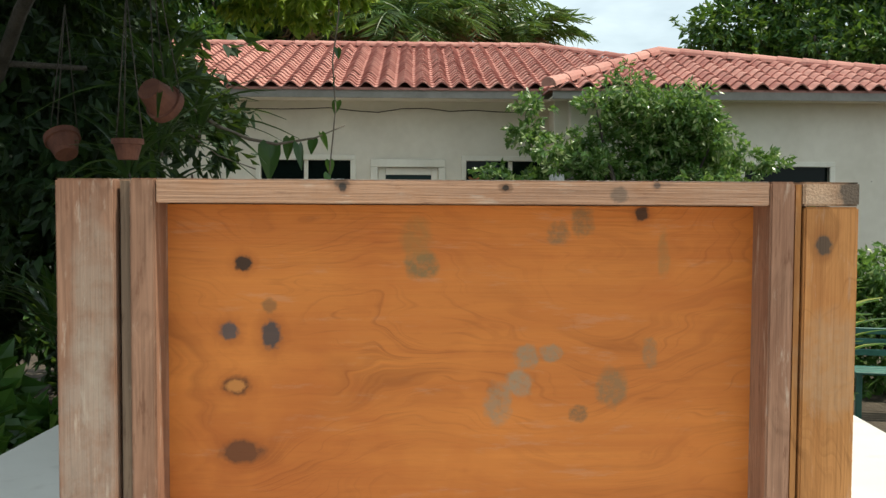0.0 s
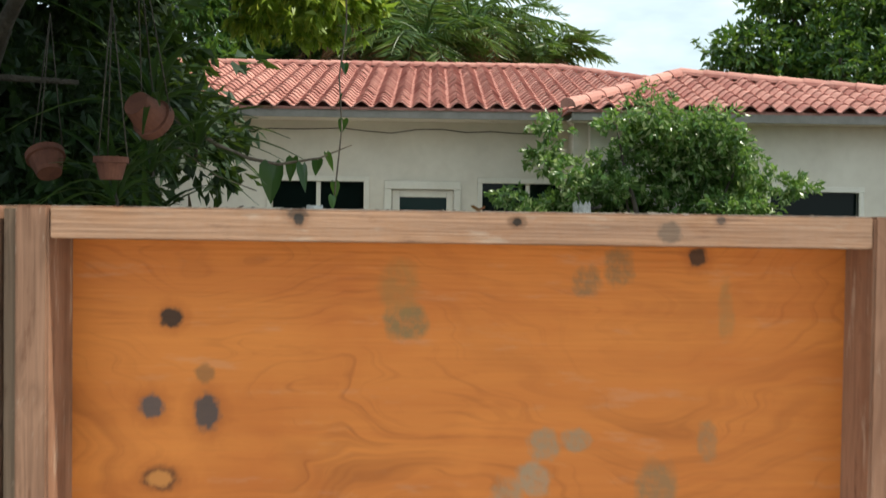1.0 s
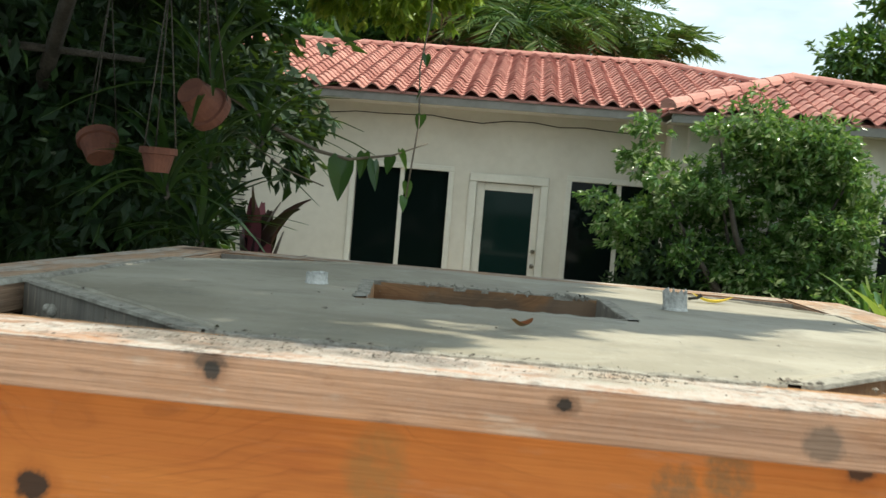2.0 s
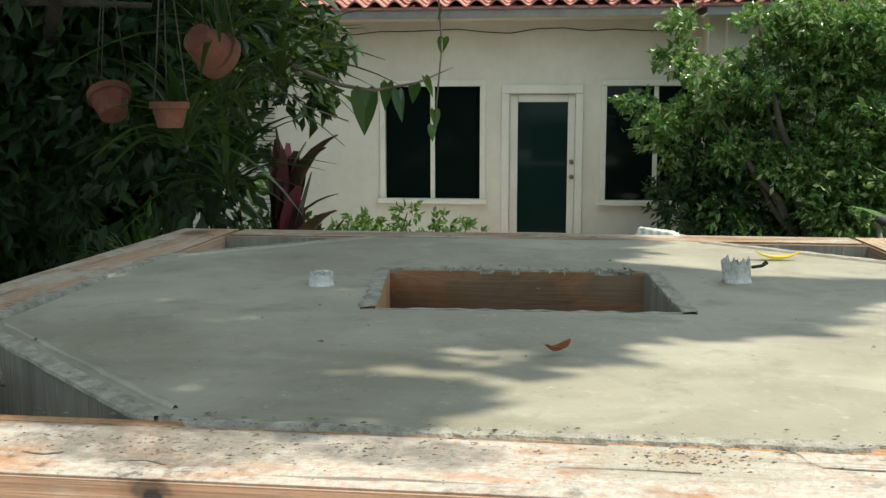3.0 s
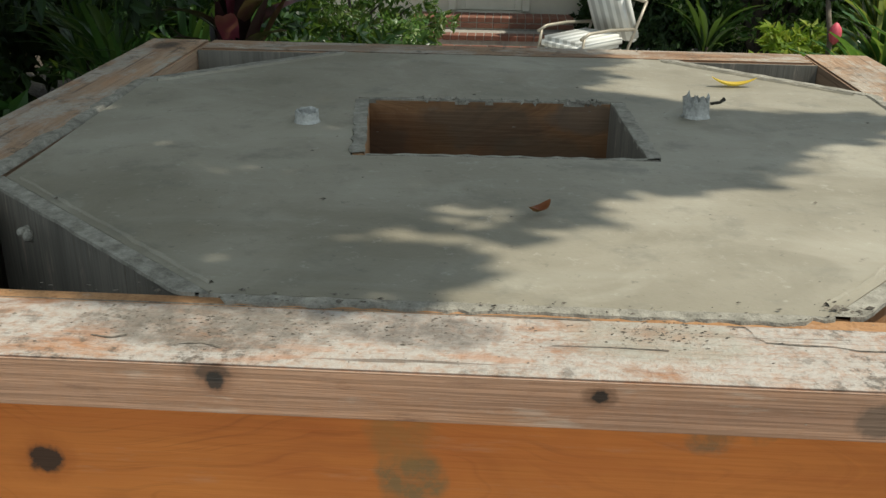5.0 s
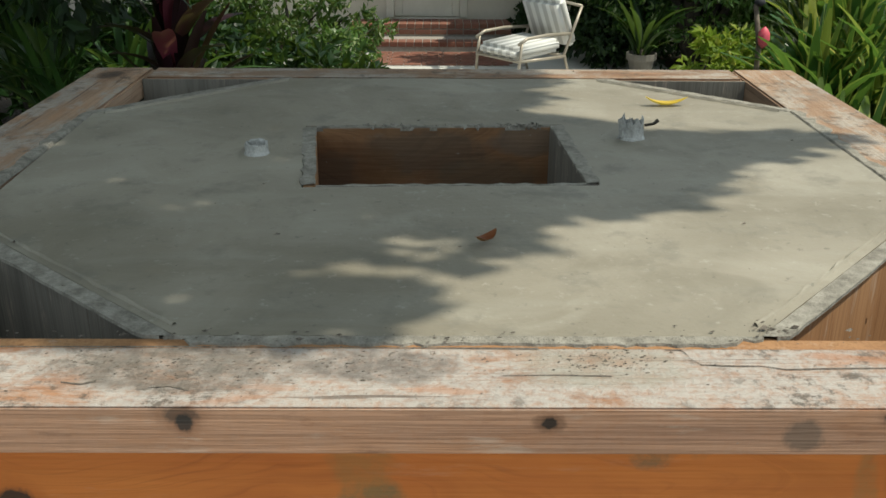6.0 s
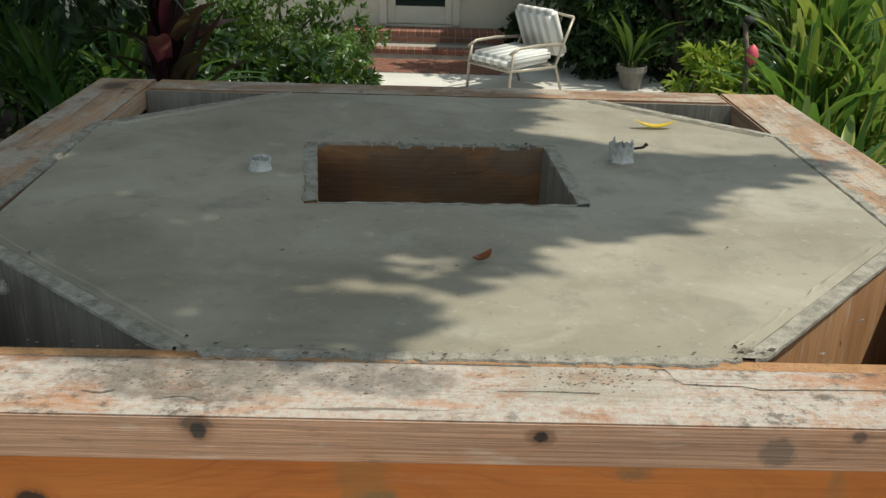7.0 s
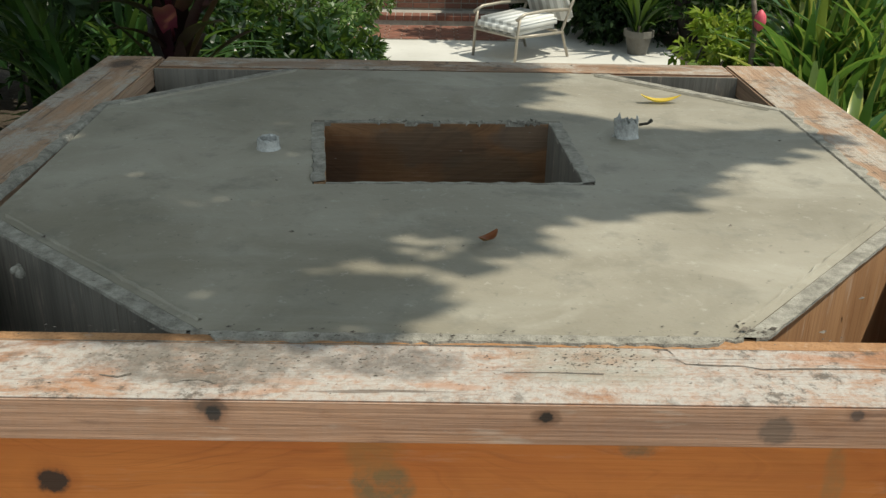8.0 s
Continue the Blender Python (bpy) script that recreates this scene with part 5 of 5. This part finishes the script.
for i in range(26):
    y = rs.uniform(3.2, 5.2)
    x = 1.62 + 0.36 * (y - 3.5) + rs.uniform(0.0, 0.36 + 0.09 * (y - 3.5))
    strappy("strap_plant", "tall green plant with long pointed blades", "plant", (x, y, 0.0), 26, STRAPS, 60 + i, stem=0.45 + 0.28 * (y - 3.2) + 0.16 * min(x - 1.5, 1.5) + rs.uniform(-0.1, 0.1), spread=0.10, rise=0.35, group="blade plants by the terrace")
shrub("lime_shrub", "small bright yellow-green shrub beside the terrace", "shrub", clump_cloud((1.62, 4.75, 1.16), (0.17, 0.3, 0.32), 16, 0.17, 71), 3000, 0.07, LEAF_LIME, 72)

shrub("broadleaf_shrub", "low bright broad-leaved plant at the foot of the blade plants", "shrub", clump_cloud((1.72, 3.05, 1.02), (0.14, 0.2, 0.22), 9, 0.14, 65), 520, 0.11, LEAF_MID, 66, width=0.6)
SHADE_STRAP = leafy("shade_strap_leaf", (0.025, 0.070, 0.018), (0.055, 0.125, 0.03), (0.14, 0.20, 0.05), 0.35, 0.3, single=True)
SHADE_STRAPS = [blade_data("shade_blade", 0.55, 0.03, l, c, SHADE_STRAP) for l, c in ((0.12, 0.1), (0.3, 0.25), (0.45, 0.5), (0.2, 0.6))]
for i, (x, y, s) in enumerate(((-1.9, 5.3, 0.75), (-2.25, 5.0, 0.85), (-1.7, 5.7, 0.65), (-2.6, 5.4, 0.9), (-2.0, 4.7, 0.6))):
    strappy("strap_plant", "arching green plant at the foot of the shade tree", "plant", (x, y, 0.0), 40, SHADE_STRAPS, 260 + i, stem=s, spread=0.10, rise=0.3, group="blade plants under the tree")
shrub("border_shrub", "bright low border plants under the house window", "shrub", clump_cloud((-1.5, 9.3, 0.72), (0.85, 0.35, 0.46), 28, 0.24, 75), 5600, 0.085, LEAF_PALM, 76)
shrub("leggy_shrub", "light green leggy shrub near the brick steps", "shrub", clump_cloud((-0.85, 8.3, 0.55), (0.3, 0.3, 0.4), 10, 0.22, 77), 2000, 0.075, LEAF_BUSH, 78)

# pink torch flower among the blades
torch = thing("torch_flower", "pink bud on a pale stem with a dark seed head", "flower", (1.62, 4.3, 0.0))
PINK = plain("pink_petal", (0.62, 0.07, 0.11), (0.78, 0.16, 0.20), 30.0, 0.5, 0.1)
DULL = plain("dark_seed_head", (0.02, 0.02, 0.025), (0.05, 0.05, 0.055), 30.0, 0.8, 0.3)
pipe("stem", [(0, 0, 0), (0, 0, 1.0), (-0.01, 0, 1.45), (-0.05, 0, 1.64)], [0.016, 0.014, 0.014, 0.012], TWIG, torch)
v, f = lathe([(0.004, 0.0), (0.024, 0.02), (0.031, 0.05), (0.027, 0.08), (0.012, 0.10), (0.002, 0.108)], 12)
link_mesh("bud", [(a, b - 0.03, c + 1.43) for a, b, c in v], f, PINK, torch, "pink flower bud", True)
v, f = lathe([(0.002, 0.0), (0.022, 0.010), (0.030, 0.022), (0.020, 0.038), (0.002, 0.045)], 10)
link_mesh("seed_head", [(a - 0.03, b, c + 1.63) for a, b, c in v], f, DULL, torch, "dark drooping seed head", True)

# hanging vine and bare twig before the house wall
VINE_LEAF = leafy("vine_leaf", (0.015, 0.05, 0.012), (0.03, 0.08, 0.02), (0.05, 0.12, 0.03), 0.3, 0.3)
vine = thing("hanging_vine", "thin vine with heart-shaped dark green leaves", "vine", (-0.55, 4.6, 3.3))
pipe("runner", [(0.0, 0, 0.25), (0.01, 0, -0.2), (-0.03, 0, -0.5), (-0.01, 0, -0.8), (-0.05, 0, -1.20)], 0.005, TWIG, vine, sides=5)
pipe("twig", [(-1.0, -0.5, -0.72), (-0.72, -0.1, -0.92), (-0.55, 0, -0.99), (-0.38, 0, -1.02), (-0.14, 0, -0.98), (0.05, 0, -0.90)], [0.013, 0.012, 0.011, 0.009, 0.006, 0.003], TWIG, vine, "bare grey twig")
pipe("tendril", [(-0.9, -0.3, -0.95), (-0.72, -0.1, -1.1), (-0.5, -0.05, -1.18)], 0.004, TWIG, vine, sides=5)


def heart_leaf(at, length, turn, droop):
    outline = [(0, 0), (0.26, -0.12), (0.46, 0.02), (0.47, 0.25), (0.33, 0.55), (0.14, 0.82), (0, 1.0)]
    pts = [Vector((0.66 * x, 0.10 * x, -y)) for x, y in outline] + [Vector((-0.66 * x, 0.10 * x, -y)) for x, y in outline[-2:0:-1]]
    mid = Vector((0, -0.04, -0.4))
    m = Matrix.Translation(at) @ pose(0, 0, 0, droop, 0, turn) @ Matrix.Scale(length, 4)
    vs = [m @ mid] + [m @ p for p in pts]
    n = len(pts)
    link_mesh("leaf", vs, [(0, 1 + i, 1 + (i + 1) % n) for i in range(n)], VINE_LEAF, vine)


for at, L, turn, dr in (((-0.42, 0, -1.02), 0.24, 25, 5), ((-0.24, 0, -1.02), 0.17, 60, -8), ((-0.30, 0.02, -0.98), 0.15, 150, 10), ((-0.10, 0, -0.95), 0.12, -50, 25), ((0.0, 0, -0.75), 0.10, 20, 35), ((-0.05, 0, -1.12), 0.10, -20, 10), ((-0.01, 0, -0.6), 0.08, 90, 20), ((0.0, 0, -0.42), 0.08, 200, 20), ((0.01, 0, -0.2), 0.09, 10, 15), ((-0.06, 0, -1.2), 0.09, 40, 0), ((-0.15, 0, -0.99), 0.11, 170, 25)):
    heart_leaf(at, L, turn, dr)

# orchids and ferns round the pots
FERN = leafy("fern_leaf", (0.008, 0.026, 0.008), (0.016, 0.045, 0.012), (0.04, 0.08, 0.02), 0.4, 0.3, single=True)
FERNS = [blade_data("fern_blade", 0.42, 0.022, l, c, FERN) for l, c in ((0.3, 0.5), (0.6, 0.7), (0.2, 0.9))]
for i, (x, y, z) in enumerate(((-1.30, 3.3, 2.40), (-1.5, 3.4, 2.0), (-1.42, 3.7, 2.15), (-1.35, 4.3, 2.3), (-1.6, 4.2, 1.75))):
    strappy("orchid", "hanging orchid with narrow arching leaves", "plant", (x, y, z), 26, FERNS, 200 + i, stem=0.02, spread=0.04, rise=0.08, group="orchids in the tree", stem_r=0.008, tilt=40)

# slatted bench, and a pale planter with shade put into its colour
bench = thing("garden_bench", "green painted slatted garden bench", "bench", (4.6, 7.0, 0.0), -12)
for z in (0.55, 0.65, 0.75):
    block("back_slat", (-0.7, 0.20, z - 0.03), (0.7, 0.225, z + 0.03), BENCH, bench, bevel=0.005)
for y in (-0.2, -0.1, 0.0, 0.1):
    block("seat_slat", (-0.7, y - 0.04, 0.41), (0.7, y + 0.04, 0.435), BENCH, bench, bevel=0.005)
for x in (-0.66, 0.66):
    block("leg", (x - 0.025, -0.22, 0.0), (x + 0.025, -0.17, 0.41), BENCH, bench, bevel=0.004)
    block("leg", (x - 0.025, 0.226, 0.0), (x + 0.025, 0.27, 0.80), BENCH, bench, bevel=0.004)
    block("bracket", (x - 0.02, -0.17, 0.36), (x + 0.02, 0.226, 0.405), BENCH, bench, bevel=0.004)
# pot and plant colours are darkened to stand for the shade there
SHADED_POT = plain("shaded_pot", (0.13, 0.12, 0.10), (0.20, 0.185, 0.16), 9.0, 0.8, 0.2)
flower_pot("round planter behind the chair, shade put into its colour", (2.28, 10.3, 0.02), 0.16, 0.27, material=SHADED_POT)
DARK_STRAPS = [blade_data("planter_blade", 0.7, 0.05, l, c, FERN) for l, c in ((0.2, 0.2), (0.4, 0.4))]
strappy("planter_plant", "arching plant growing in the planter, coloured dark for shade", "plant", (2.28, 10.3, 0.19), 24, DARK_STRAPS, 231, stem=0.05, spread=0.08, rise=0.15)
shrub("hedge", "bright shrubs beside the green bench", "hedge", clump_cloud((4.9, 8.2, 0.8), (1.2, 0.5, 0.8), 26, 0.4, 47), 9000, 0.11, LEAF_BUSH, 48)
shrub("hedge", "yellow-green shrubs by the window", "hedge", clump_cloud((5.2, 5.4, 0.7), (1.2, 0.8, 0.7), 26, 0.4, 49), 8000, 0.11, LEAF_LIME, 50)

# trees behind the house
for i, (x, y, h, L) in enumerate(((-0.5, 22, 7.4, 3.0), (1.6, 24, 7.0, 2.6), (2.6, 20.5, 5.6, 1.7), (-3.5, 23, 7.6, 3.0), (0.6, 19.5, 6.3, 2.4), (-1.7, 20.0, 6.6, 2.4), (-0.4, 18.6, 5.6, 1.8))):
    palm("palm tree rising behind the tiled roof", (x, y, 0), h, 0.16, 18, L, 80 + i, dead=7)
for i, (c, r, n) in enumerate((((11.2, 22, 6.2), (3.8, 2.0, 2.8), 50), ((-4.2, 21, 6.2), (3.6, 1.6, 2.2), 44))):
    t = thing("tree", "tall leafy tree behind the house", "tree", (c[0], c[1], 0))
    cl = [(a - c[0], b - c[1], z, *q) for a, b, z, *q in clump_cloud(c, r, n, 0.95, 90 + i)]
    v, f = limbs((0, 0, 0), [Vector(q[:3]) for q in cl[:10]], 0.28, 90 + i)
    link_mesh("trunk", v, f, BARK, t, smooth=True)
    crown("crown", cl, 26000, 0.24, LEAF_MID, t, seed=95 + i, shell=0.35)

# ---------------------------------------------------------------- crumbs, splinters and cracks on the form
GRIT = plain("dark_grit", (0.04, 0.034, 0.028), (0.26, 0.22, 0.18), 160.0, 0.9, 0.2)


def grit(name, label, spots, seed, z, material):
    rs = random.Random(seed)
    pieces = []
    for x0, y0, sx, sy, n, r in spots:
        for _ in range(n):
            k = r * (0.35 + 2.2 * rs.random() ** 4)
            c = Vector((rs.gauss(x0, sx), rs.gauss(y0, sy), z + k * 0.25))
            v = [c + Vector((rs.uniform(-0.5, 0.5), rs.uniform(-0.5, 0.5), 0)) * k + Vector(o) * k for o in ((1.6, 0.5, 0), (-1.6, -0.4, 0), (0.2, 0.7, 0), (-0.2, -0.7, 0), (0, 0, 0.7), (0, 0, -0.4))]
            pieces.append((v, [(0, 2, 4), (2, 1, 4), (1, 3, 4), (3, 0, 4), (2, 0, 5), (1, 2, 5), (3, 1, 5), (0, 3, 5)]))
    v, f = join(pieces)
    return tagged(link_mesh(name, v, f, material), label, "debris", kind="stuff")


grit("rail_debris", "dark crumbs of dried mortar on the front rail", ((-0.2, 0.058, 0.05, 0.014, 520, 0.00045), (-0.05, 0.062, 0.045, 0.013, 380, 0.00045), (0.125, 0.070, 0.022, 0.012, 420, 0.0005), (0.0, 0.045, 0.24, 0.022, 160, 0.00045)), 301, TOP, GRIT)
grit("slab_debris", "specks of grit and leaf litter on the slab", ((0.0, 0.108, 0.2, 0.006, 60, 0.0009), (0.27, 0.118, 0.010, 0.008, 50, 0.0014), (0.35, 0.2, 0.07, 0.07, 16, 0.0010), (0.0, 0.103, 0.2, 0.005, 200, 0.0005), (0.1, 0.5, 0.3, 0.25, 70, 0.0010)), 302, SLAB_Z + 0.001, GRIT)


def crack(points, width):
    verts, faces = [], []
    for i, (x, y) in enumerate(points):
        w = 1.5 * width * (0.4 + 0.6 * ((i * 7) % 3) / 2)
        verts += [(x, y - w, TOP + 0.0006), (x, y + w, TOP + 0.0006)]
        if i:
            k = 2 * i
            faces.append((k - 2, k, k + 1, k - 1))
    link_mesh("crack", verts, faces, GRIT, form, "dark open split in the rail")


crack(((0.178, 0.086), (0.190, 0.085), (0.193, 0.078), (0.194, 0.070), (0.200, 0.062), (0.220, 0.0605), (0.246, 0.060), (0.262, 0.055), (0.30, 0.057), (0.36, 0.058), (0.43, 0.060)), 0.0007)
crack(((-0.40, 0.0885), (-0.3, 0.0882), (-0.2, 0.0886), (-0.1, 0.0880), (0.0, 0.0878), (0.08, 0.0872)), 0.0009)
crack(((-0.27, 0.034), (-0.255, 0.031), (-0.245, 0.036)), 0.0010)
crack(((-0.205, 0.026), (-0.19, 0.029), (-0.175, 0.023)), 0.0008)
crack(((0.05, 0.045), (0.09, 0.046), (0.13, 0.0445)), 0.0005)
